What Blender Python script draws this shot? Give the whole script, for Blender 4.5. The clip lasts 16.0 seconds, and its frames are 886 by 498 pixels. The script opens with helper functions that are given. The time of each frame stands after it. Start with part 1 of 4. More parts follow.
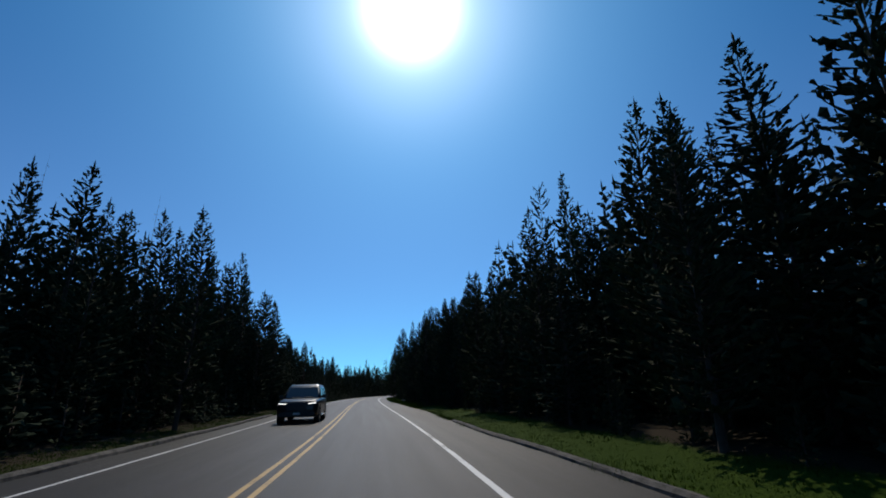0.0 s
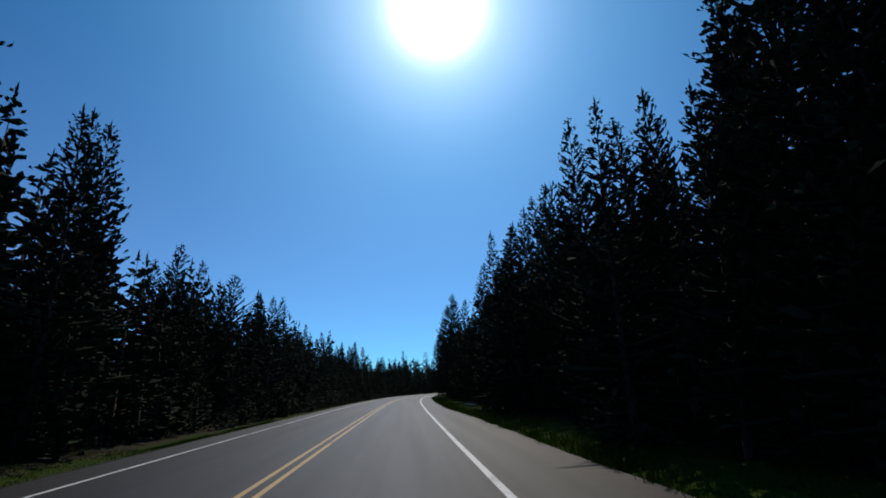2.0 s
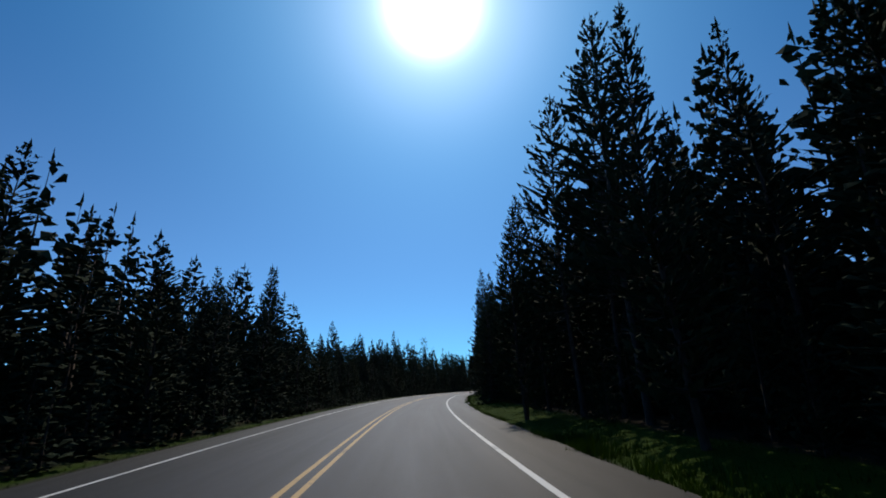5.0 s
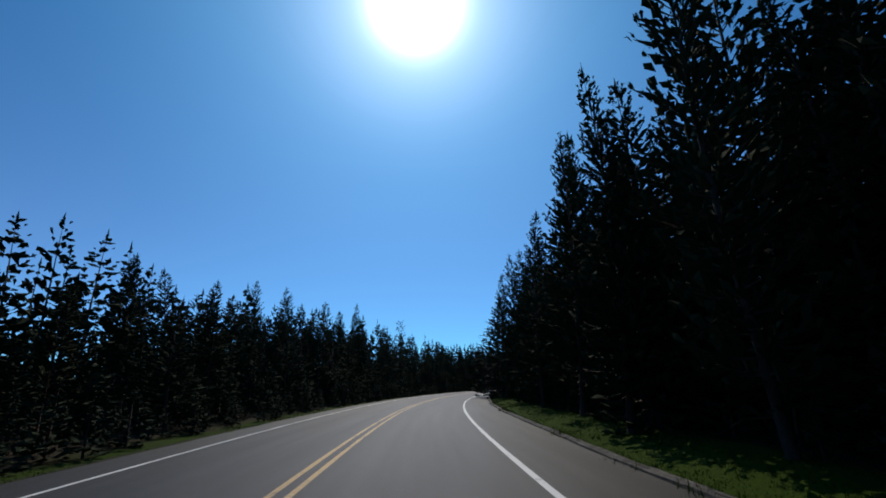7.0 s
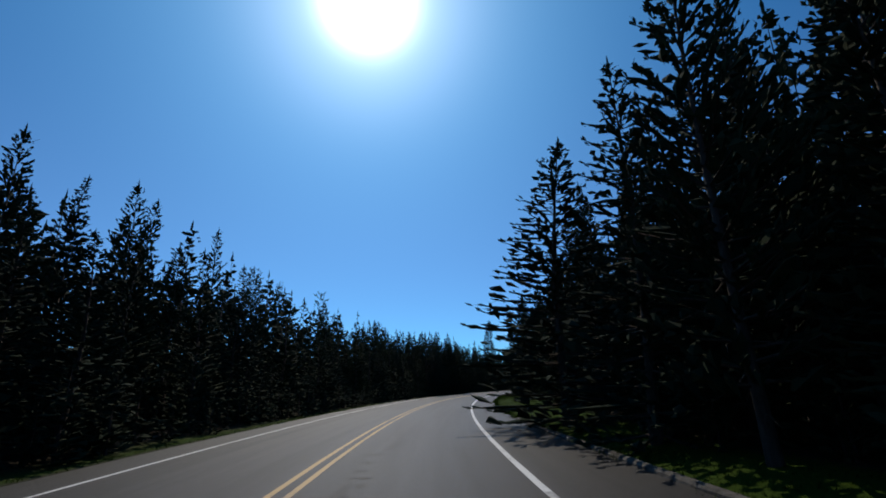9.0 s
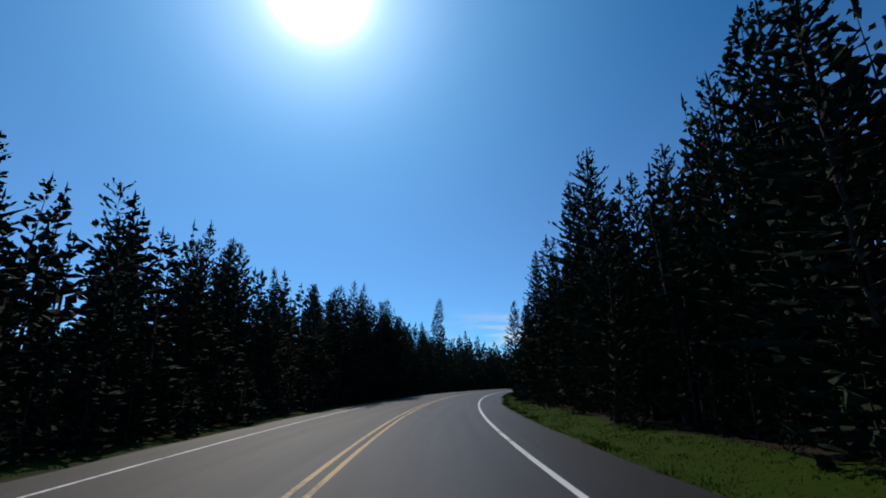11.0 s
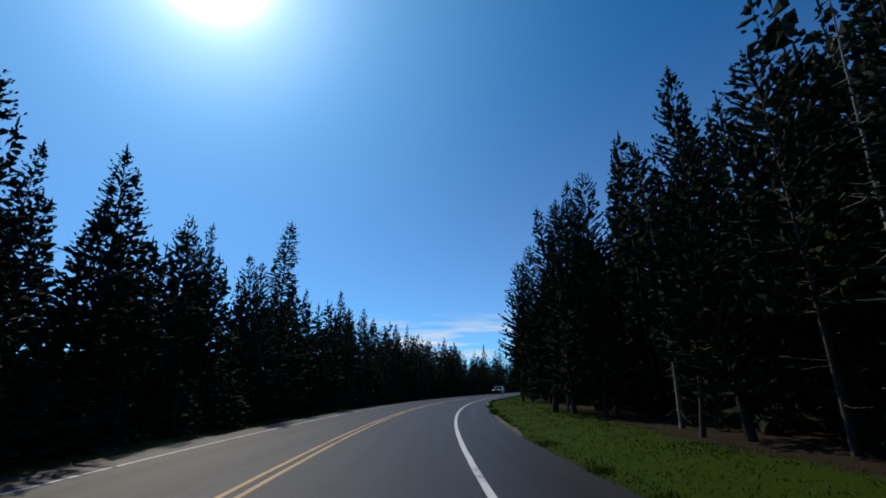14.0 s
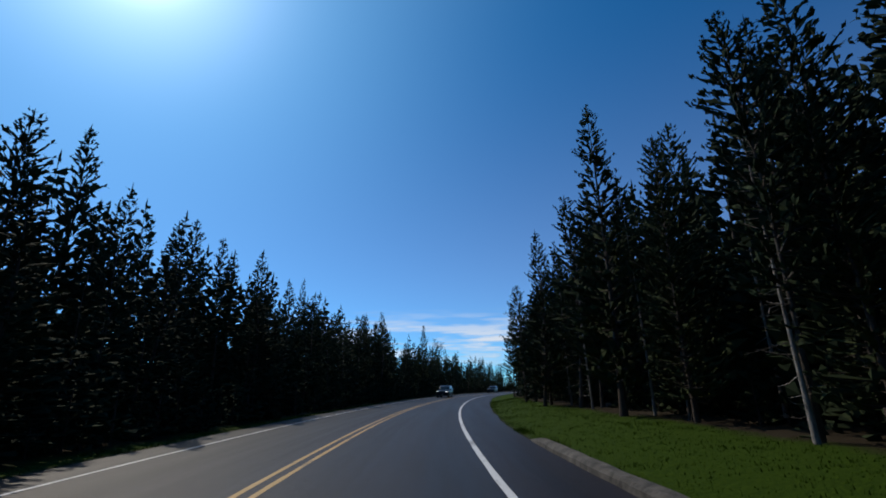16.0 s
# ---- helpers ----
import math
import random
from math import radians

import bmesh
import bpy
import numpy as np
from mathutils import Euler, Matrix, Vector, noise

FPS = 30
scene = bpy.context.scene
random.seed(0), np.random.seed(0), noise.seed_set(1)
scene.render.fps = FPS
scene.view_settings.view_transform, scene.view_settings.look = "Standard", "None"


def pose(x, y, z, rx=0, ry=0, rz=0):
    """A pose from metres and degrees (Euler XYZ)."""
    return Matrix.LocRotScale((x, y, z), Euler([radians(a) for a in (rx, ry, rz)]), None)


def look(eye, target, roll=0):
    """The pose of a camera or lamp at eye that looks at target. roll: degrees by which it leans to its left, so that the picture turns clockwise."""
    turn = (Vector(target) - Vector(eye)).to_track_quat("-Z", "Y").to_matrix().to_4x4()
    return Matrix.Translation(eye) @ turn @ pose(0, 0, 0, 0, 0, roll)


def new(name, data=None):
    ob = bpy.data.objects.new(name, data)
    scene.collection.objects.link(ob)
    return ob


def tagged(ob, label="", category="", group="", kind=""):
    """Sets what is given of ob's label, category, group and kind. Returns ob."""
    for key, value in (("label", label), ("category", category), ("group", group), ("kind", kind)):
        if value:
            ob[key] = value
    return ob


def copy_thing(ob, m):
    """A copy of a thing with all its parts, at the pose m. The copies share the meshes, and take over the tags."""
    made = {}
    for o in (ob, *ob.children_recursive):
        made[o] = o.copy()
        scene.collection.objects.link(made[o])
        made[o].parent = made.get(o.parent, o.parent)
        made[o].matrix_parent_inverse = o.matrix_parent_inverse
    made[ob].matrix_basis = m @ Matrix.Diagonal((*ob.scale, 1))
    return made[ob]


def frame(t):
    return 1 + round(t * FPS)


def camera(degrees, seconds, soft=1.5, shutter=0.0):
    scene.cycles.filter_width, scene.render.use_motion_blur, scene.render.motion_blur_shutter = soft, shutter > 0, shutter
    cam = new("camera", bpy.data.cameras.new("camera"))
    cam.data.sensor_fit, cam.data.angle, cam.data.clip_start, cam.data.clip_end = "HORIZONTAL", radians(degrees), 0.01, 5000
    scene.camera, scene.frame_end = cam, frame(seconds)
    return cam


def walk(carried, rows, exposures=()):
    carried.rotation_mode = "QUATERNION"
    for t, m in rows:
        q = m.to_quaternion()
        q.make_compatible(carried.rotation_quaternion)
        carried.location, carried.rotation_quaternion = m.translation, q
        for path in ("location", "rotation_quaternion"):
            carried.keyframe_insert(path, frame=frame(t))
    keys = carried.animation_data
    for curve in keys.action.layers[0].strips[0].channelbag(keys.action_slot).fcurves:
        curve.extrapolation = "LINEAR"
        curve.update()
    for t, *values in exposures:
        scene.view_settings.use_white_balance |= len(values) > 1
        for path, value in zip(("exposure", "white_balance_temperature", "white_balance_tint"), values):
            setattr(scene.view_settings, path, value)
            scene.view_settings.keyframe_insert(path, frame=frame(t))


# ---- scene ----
# Station s runs along the double yellow line, lateral l to the right of it.
BEND = [-0.141, -0.119, -0.097, -0.068, -0.022, 0.018, 0.029, 0.021, 0.028, 0.065, 0.099, 0.110, 0.142, 0.155, 0.174, 0.212, 0.254, 0.267, 0.240, 0.207, 0.209, 0.242, 0.249, 0.226, 0.206, 0.222, 0.254, 0.272, 0.261, 0.236, 0.225, 0.214, 0.190, 0.165, 0.144, 0.128, 0.200, 0.200, 0.200, 0.200, 0.200, 0.200, 0.200, 0.200]

STEP = 0.5
STATIONS = np.arange(-60, 460.01, STEP)
_kap = np.radians(np.interp(STATIONS, np.arange(-10, 421, 10), BEND, left=-0.1, right=0.2))
_head = np.concatenate([[0], np.cumsum((_kap[1:] + _kap[:-1]) / 2 * STEP)])
_head -= np.interp(0, STATIONS, _head)
_mid = (_head[1:] + _head[:-1]) / 2
_rx = np.concatenate([[0], np.cumsum(np.sin(_mid) * STEP)])
_ry = np.concatenate([[0], np.cumsum(np.cos(_mid) * STEP)])
_rx -= np.interp(0, STATIONS, _rx)
_ry -= np.interp(0, STATIONS, _ry)


def at(s, l, z=0.0):
    a = np.interp(s, STATIONS, _head)
    return Vector((np.interp(s, STATIONS, _rx) + l * math.cos(a), np.interp(s, STATIONS, _ry) - l * math.sin(a), z))


def heading(s):
    """Degrees clockwise from +y."""
    return math.degrees(np.interp(s, STATIONS, _head))


# ---- camera: seconds, x, y, z, heading, pitch, lean to the right ----
PATH = [
    (0.0, 1.88, 0.00, 1.33, 7.48, 17.23, 1.59),
    (0.5, 2.04, 8.37, 1.33, 6.23, 17.21, 1.78),
    (1.0, 1.95, 16.73, 1.33, 4.99, 17.02, 1.73),
    (1.5, 1.69, 25.08, 1.33, 3.89, 17.05, 1.80),
    (2.0, 1.29, 33.41, 1.33, 2.98, 16.99, 2.27),
    (2.5, 0.84, 41.74, 1.33, 2.41, 16.84, 2.50),
    (3.0, 0.41, 50.08, 1.33, 2.18, 17.15, 2.46),
    (3.5, -0.03, 58.44, 1.33, 2.31, 17.09, 2.18),
    (4.0, -0.43, 66.83, 1.33, 2.66, 16.97, 1.91),
    (4.5, -0.75, 75.24, 1.33, 3.21, 16.88, 1.76),
    (5.0, -0.92, 83.66, 1.33, 4.05, 16.79, 1.68),
    (5.5, -0.88, 92.10, 1.33, 5.04, 16.70, 1.58),
    (6.0, -0.71, 100.55, 1.33, 5.42, 16.69, 1.38),
    (6.5, -0.52, 109.06, 1.33, 5.97, 16.65, 1.32),
    (7.0, -0.22, 117.69, 1.33, 6.92, 16.59, 1.24),
    (7.5, 0.35, 126.41, 1.33, 8.08, 16.81, 1.39),
    (8.0, 1.26, 135.23, 1.33, 9.80, 16.71, 1.30),
    (8.5, 2.36, 144.10, 1.33, 11.92, 16.80, 1.20),
    (9.0, 3.76, 152.97, 1.33, 14.23, 16.77, 1.33),
    (9.5, 5.55, 161.83, 1.33, 16.74, 16.81, 1.32),
    (10.0, 7.62, 170.70, 1.33, 18.82, 16.73, 1.17),
    (10.5, 10.02, 179.54, 1.33, 20.46, 16.55, 0.90),
    (11.0, 12.80, 188.32, 1.33, 22.01, 16.42, 0.59),
    (11.5, 16.04, 196.97, 1.33, 24.02, 16.80, 0.47),
    (12.0, 19.80, 205.44, 1.33, 26.75, 16.75, 1.04),
    (12.5, 23.84, 213.82, 1.33, 29.52, 16.70, 1.53),
    (13.0, 28.20, 222.09, 1.33, 32.02, 16.80, 1.73),
    (13.5, 32.79, 230.29, 1.33, 34.01, 17.03, 1.62),
    (14.0, 37.64, 238.39, 1.33, 36.05, 17.09, 1.22),
    (14.5, 42.77, 246.36, 1.33, 38.22, 17.17, 0.88),
    (15.0, 48.24, 254.15, 1.33, 40.75, 17.11, 1.07),
    (15.5, 54.10, 261.73, 1.33, 43.22, 16.90, 1.16),
    (16.0, 60.32, 269.08, 1.33, 45.41, 16.97, 0.97),
]

cam = camera(88.31, 16.0, soft=1.8)


def drive(x, y, z, head, pitch, lean):
    h, p = radians(head), radians(pitch)
    eye = Vector((x, y, z))
    return look(eye, eye + Vector((math.sin(h) * math.cos(p), math.cos(h) * math.cos(p), math.sin(p))), -lean)


walk(cam, [(r[0], drive(*r[1:])) for r in PATH], ((0.0, 0.0), (9.0, 0.0), (13.0, 0.12), (16.0, 0.15)))

# ---- sky and sun ----
SUN_AZ, SUN_EL = radians(3.5), radians(45.0)
SUN_DIR = Vector((math.sin(SUN_AZ) * math.cos(SUN_EL), math.cos(SUN_AZ) * math.cos(SUN_EL), math.sin(SUN_EL)))
world = bpy.data.worlds.new("world")
scene.world = world
world.use_nodes = True
wn, wl = world.node_tree.nodes, world.node_tree.links
wn.clear()
sky = wn.new("ShaderNodeTexSky")
sky.sky_type = "NISHITA"
sky.sun_disc = False
sky.sun_elevation, sky.sun_rotation = SUN_EL, SUN_AZ
sky.altitude, sky.air_density, sky.dust_density, sky.ozone_density = 2400, 1.0, 0.9, 4.0
bg = wn.new("ShaderNodeBackground")
bg.inputs["Strength"].default_value = 0.072
# the blinding sun and its aureole
coord = wn.new("ShaderNodeTexCoord")
dot = wn.new("ShaderNodeVectorMath")
dot.operation = "DOT_PRODUCT"
dot.inputs[1].default_value = SUN_DIR
wl.new(coord.outputs["Generated"], dot.inputs[0])


def lobe(power, strength, colour):
    clampd = wn.new("ShaderNodeMath")
    clampd.operation = "MAXIMUM"
    wl.new(dot.outputs["Value"], clampd.inputs[0])
    clampd.inputs[1].default_value = 0.0
    powr = wn.new("ShaderNodeMath")
    powr.operation = "POWER"
    wl.new(clampd.outputs[0], powr.inputs[0])
    powr.inputs[1].default_value = power
    b = wn.new("ShaderNodeBackground")
    b.inputs["Color"].default_value = (*colour, 1)
    mul = wn.new("ShaderNodeMath")
    mul.operation = "MULTIPLY"
    wl.new(powr.outputs[0], mul.inputs[0])
    mul.inputs[1].default_value = strength
    wl.new(mul.outputs[0], b.inputs["Strength"])
    return b


tint = wn.new("ShaderNodeMix")
tint.data_type, tint.blend_type = "RGBA", "MULTIPLY"
tint.inputs[0].default_value = 1.0
tint.inputs[7].default_value = (0.12, 0.88, 1.32, 1)
wl.new(sky.outputs[0], tint.inputs[6])
wl.new(tint.outputs[2], bg.inputs["Color"])
total = bg
for args in ((560, 5.0, (1, 0.99, 0.97)), (70, 0.62, (0.90, 0.92, 1.0)), (10, 0.38, (0.40, 0.70, 0.98)), (4, 0.06, (0.2, 0.7, 1.0))):
    add = wn.new("ShaderNodeAddShader")
    wl.new(total.outputs[0], add.inputs[0])
    wl.new(lobe(*args).outputs[0], add.inputs[1])
    total = add
# pale haze low over the horizon
up = wn.new("ShaderNodeSeparateXYZ")
wl.new(coord.outputs["Generated"], up.inputs[0])
low = wn.new("ShaderNodeMapRange")
wl.new(up.outputs[2], low.inputs[0])
low.inputs[1].default_value, low.inputs[2].default_value = 0.0, 0.70
low.inputs[3].default_value, low.inputs[4].default_value = 1.0, 0.0
low2 = wn.new("ShaderNodeMath")
low2.operation = "POWER"
wl.new(low.outputs[0], low2.inputs[0])
low2.inputs[1].default_value = 1.5
low3 = wn.new("ShaderNodeMath")
low3.operation = "MULTIPLY"
wl.new(low2.outputs[0], low3.inputs[0])
low3.inputs[1].default_value = 0.165
haze = wn.new("ShaderNodeBackground")
haze.inputs["Color"].default_value = (1.0, 0.75, 0.60, 1)
wl.new(low3.outputs[0], haze.inputs["Strength"])
add = wn.new("ShaderNodeAddShader")
wl.new(total.outputs[0], add.inputs[0])
wl.new(haze.outputs[0], add.inputs[1])
total = add
wout = wn.new("ShaderNodeOutputWorld")
wl.new(total.outputs[0], wout.inputs["Surface"])

sun_data = bpy.data.lights.new("sun", "SUN")
sun_data.energy, sun_data.angle, sun_data.color = 2.45, radians(0.53), (1.0, 0.90, 0.76)
sun_ob = new("sun", sun_data)
sun_ob.matrix_world = look((0, 0, 60), Vector((0, 0, 60)) - SUN_DIR)
scene.view_settings.exposure = 0.0


# ---- materials ----
def material(name, rough=0.8, metal=0.0, spec=0.5):
    m = bpy.data.materials.new(name)
    m.use_nodes = True
    b = m.node_tree.nodes["Principled BSDF"]
    b.inputs["Roughness"].default_value = rough
    b.inputs["Metallic"].default_value = metal
    b.inputs["Specular IOR Level"].default_value = spec
    return m, m.node_tree.nodes, m.node_tree.links, b


def noise_node(n, l, scale, detail=4, rough=0.55, vector=None):
    t = n.new("ShaderNodeTexNoise")
    t.inputs["Scale"].default_value, t.inputs["Detail"].default_value, t.inputs["Roughness"].default_value = scale, detail, rough
    if vector is not None:
        l.new(vector, t.inputs["Vector"])
    return t.outputs["Fac"]


def ramp(n, l, fac, stops):
    r = n.new("ShaderNodeValToRGB")
    e = r.color_ramp.elements
    while len(e) < len(stops):
        e.new(0.5)
    for el, (p, c) in zip(e, stops):
        el.position, el.color = p, (*c, 1)
    l.new(fac, r.inputs["Fac"])
    return r.outputs["Color"]


def mix(n, l, a, b, fac, kind="MIX"):
    m = n.new("ShaderNodeMix")
    m.data_type, m.blend_type = "RGBA", kind
    for sock, v in ((m.inputs[6], a), (m.inputs[7], b)):
        if isinstance(v, tuple):
            sock.default_value = (*v, 1)
        else:
            l.new(v, sock)
    if isinstance(fac, float):
        m.inputs[0].default_value = fac
    else:
        l.new(fac, m.inputs[0])
    return m.outputs[2]


def bump(n, l, b, height, strength=0.3, distance=0.02):
    bp = n.new("ShaderNodeBump")
    bp.inputs["Strength"].default_value, bp.inputs["Distance"].default_value = strength, distance
    l.new(height, bp.inputs["Height"])
    l.new(bp.outputs[0], b.inputs["Normal"])


def object_coords(n):
    return n.new("ShaderNodeTexCoord").outputs["Object"]


def plain(name, colour, rough=0.6, metal=0.0, spread=0.25, scale=8.0, bump_strength=0.1):
    m, n, l, b = material(name, rough, metal)
    co = object_coords(n)
    f = noise_node(n, l, scale, 5, vector=co)
    lo, hi = tuple(c * (1 - spread) for c in colour), tuple(min(1, c * (1 + spread)) for c in colour)
    l.new(ramp(n, l, f, [(0.3, lo), (0.7, hi)]), b.inputs["Base Color"])
    bump(n, l, b, noise_node(n, l, scale * 6, 3, vector=co), bump_strength)
    return m


def make_asphalt():
    m, n, l, b = material("asphalt", 0.6, 0, 0.22)
    uv = n.new("ShaderNodeUVMap").outputs[0]      # u: lateral metres, v: station metres
    sep = n.new("ShaderNodeSeparateXYZ")
    l.new(uv, sep.inputs[0])
    grain = noise_node(n, l, 42, 4, 0.8, uv)
    patch = noise_node(n, l, 0.35, 5, 0.6, uv)
    stretch = n.new("ShaderNodeMapping")
    stretch.inputs["Scale"].default_value = (1.6, 0.05, 1)
    l.new(uv, stretch.inputs["Vector"])
    streak = noise_node(n, l, 1.2, 4, 0.6, stretch.outputs[0])
    col = ramp(n, l, grain, [(0.32, (0.0037, 0.0034, 0.0047)), (0.68, (0.0210, 0.0190, 0.0245))])
    col = mix(n, l, col, ramp(n, l, streak, [(0.3, (0.42, 0.42, 0.43)), (0.7, (1.05, 1.04, 1.04))]), 0.8, "MULTIPLY")
    col = mix(n, l, col, ramp(n, l, patch, [(0.35, (0.72, 0.72, 0.72)), (0.65, (1.0, 1.0, 1.0))]), 0.6, "MULTIPLY")
    # polished wheel tracks along each lane
    wt = n.new("ShaderNodeMath")
    wt.operation = "MULTIPLY_ADD"
    l.new(sep.outputs[0], wt.inputs[0])
    wt.inputs[1].default_value, wt.inputs[2].default_value = 3.59, 1.57
    sn = n.new("ShaderNodeMath")
    sn.operation = "SINE"
    l.new(wt.outputs[0], sn.inputs[0])
    tr = n.new("ShaderNodeMapRange")
    l.new(sn.outputs[0], tr.inputs[0])
    tr.inputs[1].default_value = -1.0
    col = mix(n, l, mix(n, l, col, (0.74, 0.74, 0.75), 1.0, "MULTIPLY"), mix(n, l, col, (1.22, 1.22, 1.20), 1.0, "MULTIPLY"), tr.outputs[0])
    # shade painted into the oncoming lane's colour, as it lies off the sun's glare
    lane_shade = n.new("ShaderNodeMapRange")
    l.new(sep.outputs[0], lane_shade.inputs[0])
    lane_shade.inputs[1].default_value, lane_shade.inputs[2].default_value = -2.6, 0.2
    lane_shade.inputs[3].default_value, lane_shade.inputs[4].default_value = 1.0, 0.0
    col = mix(n, l, col, mix(n, l, col, (0.50, 0.50, 0.51), 1.0, "MULTIPLY"), lane_shade.outputs[0])
    # shoulder outside the edge line, laid in reddish stone from the bend on
    sh = n.new("ShaderNodeMapRange")
    l.new(sep.outputs[0], sh.inputs[0])
    sh.inputs[1].default_value, sh.inputs[2].default_value = 3.55, 3.75
    along = n.new("ShaderNodeMapRange")
    l.new(sep.outputs[1], along.inputs[0])
    along.inputs[1].default_value, along.inputs[2].default_value = 205, 235
    # the grey factor puts the shoulder's dimness off the glare into its colour
    shoulder_tone = mix(n, l, (0.52, 0.52, 0.54), (0.96, 0.75, 0.77), along.outputs[0])
    col = mix(n, l, col, mix(n, l, col, shoulder_tone, 1.0, "MULTIPLY"), sh.outputs[0])
    # a worn pale seam along the shoulder before the bend
    off = n.new("ShaderNodeMath")
    off.operation = "ADD"
    l.new(sep.outputs[0], off.inputs[0])
    off.inputs[1].default_value = -4.38
    dist = n.new("ShaderNodeMath")
    dist.operation = "ABSOLUTE"
    l.new(off.outputs[0], dist.inputs[0])
    seam = n.new("ShaderNodeMapRange")
    l.new(dist.outputs[0], seam.inputs[0])
    seam.inputs[1].default_value, seam.inputs[2].default_value = 0.05, 0.16
    seam.inputs[3].default_value, seam.inputs[4].default_value = 1, 0
    gone = n.new("ShaderNodeMapRange")
    l.new(sep.outputs[1], gone.inputs[0])
    gone.inputs[1].default_value, gone.inputs[2].default_value = 200, 230
    gone.inputs[3].default_value, gone.inputs[4].default_value = 0.75, 0
    worn = n.new("ShaderNodeMath")
    worn.operation = "MULTIPLY"
    l.new(seam.outputs[0], worn.inputs[0])
    l.new(gone.outputs[0], worn.inputs[1])
    worn2 = n.new("ShaderNodeMath")
    worn2.operation = "MULTIPLY"
    l.new(worn.outputs[0], worn2.inputs[0])
    l.new(patch, worn2.inputs[1])
    col = mix(n, l, col, mix(n, l, col, (1.9, 1.9, 1.9), 1.0, "MULTIPLY"), worn2.outputs[0])
    # fine cracks
    vor = n.new("ShaderNodeTexVoronoi")
    vor.feature = "DISTANCE_TO_EDGE"
    vor.inputs["Scale"].default_value = 0.55
    warp = n.new("ShaderNodeVectorMath")
    wc = n.new("ShaderNodeTexNoise")
    wc.inputs["Scale"].default_value = 2.0
    l.new(uv, wc.inputs["Vector"])
    l.new(uv, warp.inputs[0])
    l.new(wc.outputs["Color"], warp.inputs[1])
    l.new(warp.outputs[0], vor.inputs["Vector"])
    crack = ramp(n, l, vor.outputs["Distance"], [(0.0, (0.35, 0.35, 0.35)), (0.012, (1, 1, 1))])
    where = ramp(n, l, noise_node(n, l, 0.12, 3, 0.5, uv), [(0.52, (0, 0, 0)), (0.62, (1, 1, 1))])
    col = mix(n, l, col, mix(n, l, (1.0, 1.0, 1.0), crack, where), 0.8, "MULTIPLY")
    l.new(col, b.inputs["Base Color"])
    rr = n.new("ShaderNodeMapRange")
    l.new(streak, rr.inputs[0])
    rr.inputs[3].default_value, rr.inputs[4].default_value = 0.48, 0.68
    l.new(rr.outputs[0], b.inputs["Roughness"])
    bump(n, l, b, grain, 0.5, 0.01)
    return m


def make_paint(name, colour, worn):
    m, n, l, b = material(name, 0.65)
    co = object_coords(n)
    wear = noise_node(n, l, 9, 6, 0.75, co)
    big = noise_node(n, l, 0.5, 3, 0.6, co)
    add = n.new("ShaderNodeMath")
    add.operation = "MULTIPLY"
    l.new(wear, add.inputs[0])
    l.new(big, add.inputs[1])
    c = ramp(n, l, add.outputs[0], [(0.13, worn), (0.22, colour)])
    l.new(c, b.inputs["Base Color"])
    bump(n, l, b, noise_node(n, l, 60, 3, 0.7, co), 0.3, 0.005)
    return m


def make_ground():
    m, n, l, b = material("forest_floor", 0.95, 0, 0.05)
    uv = n.new("ShaderNodeUVMap").outputs[0]
    co = object_coords(n)
    fine = noise_node(n, l, 14, 6, 0.7, co)
    big = noise_node(n, l, 0.5, 5, 0.6, co)
    floor_col = ramp(n, l, fine, [(0.3, (0.016, 0.012, 0.008)), (0.7, (0.045, 0.035, 0.022))])
    grass = ramp(n, l, fine, [(0.3, (0.015, 0.034, 0.002)), (0.7, (0.038, 0.066, 0.004))])
    dirt = ramp(n, l, fine, [(0.3, (0.024, 0.021, 0.018)), (0.7, (0.060, 0.053, 0.045))])
    sep = n.new("ShaderNodeSeparateXYZ")
    l.new(uv, sep.inputs[0])

    def band(lo, hi, soft):
        wob = n.new("ShaderNodeMath")
        wob.operation = "MULTIPLY_ADD"
        l.new(big, wob.inputs[0])
        wob.inputs[1].default_value = 2.2
        wob.inputs[2].default_value = -1.1
        s = n.new("ShaderNodeMath")
        s.operation = "ADD"
        l.new(sep.outputs[0], s.inputs[0])
        l.new(wob.outputs[0], s.inputs[1])
        return ramp_range(s.outputs[0], lo, hi, soft)

    def ramp_range(v, lo, hi, soft):
        a = n.new("ShaderNodeMapRange")
        l.new(v, a.inputs[0])
        a.inputs[1].default_value, a.inputs[2].default_value = lo - soft, lo + soft
        c = n.new("ShaderNodeMapRange")
        l.new(v, c.inputs[0])
        c.inputs[1].default_value, c.inputs[2].default_value = hi - soft, hi + soft
        c.inputs[3].default_value, c.inputs[4].default_value = 1, 0
        q = n.new("ShaderNodeMath")
        q.operation = "MULTIPLY"
        l.new(a.outputs[0], q.inputs[0])
        l.new(c.outputs[0], q.inputs[1])
        return q.outputs[0]
    verge = band(-5.6, 10.5, 0.5)
    near = ramp_range(sep.outputs[0], -4.95, 5.30, 0.12)
    col = mix(n, l, floor_col, grass, verge)
    col = mix(n, l, col, dirt, near)
    l.new(col, b.inputs["Base Color"])
    bump(n, l, b, fine, 0.8, 0.06)
    return m


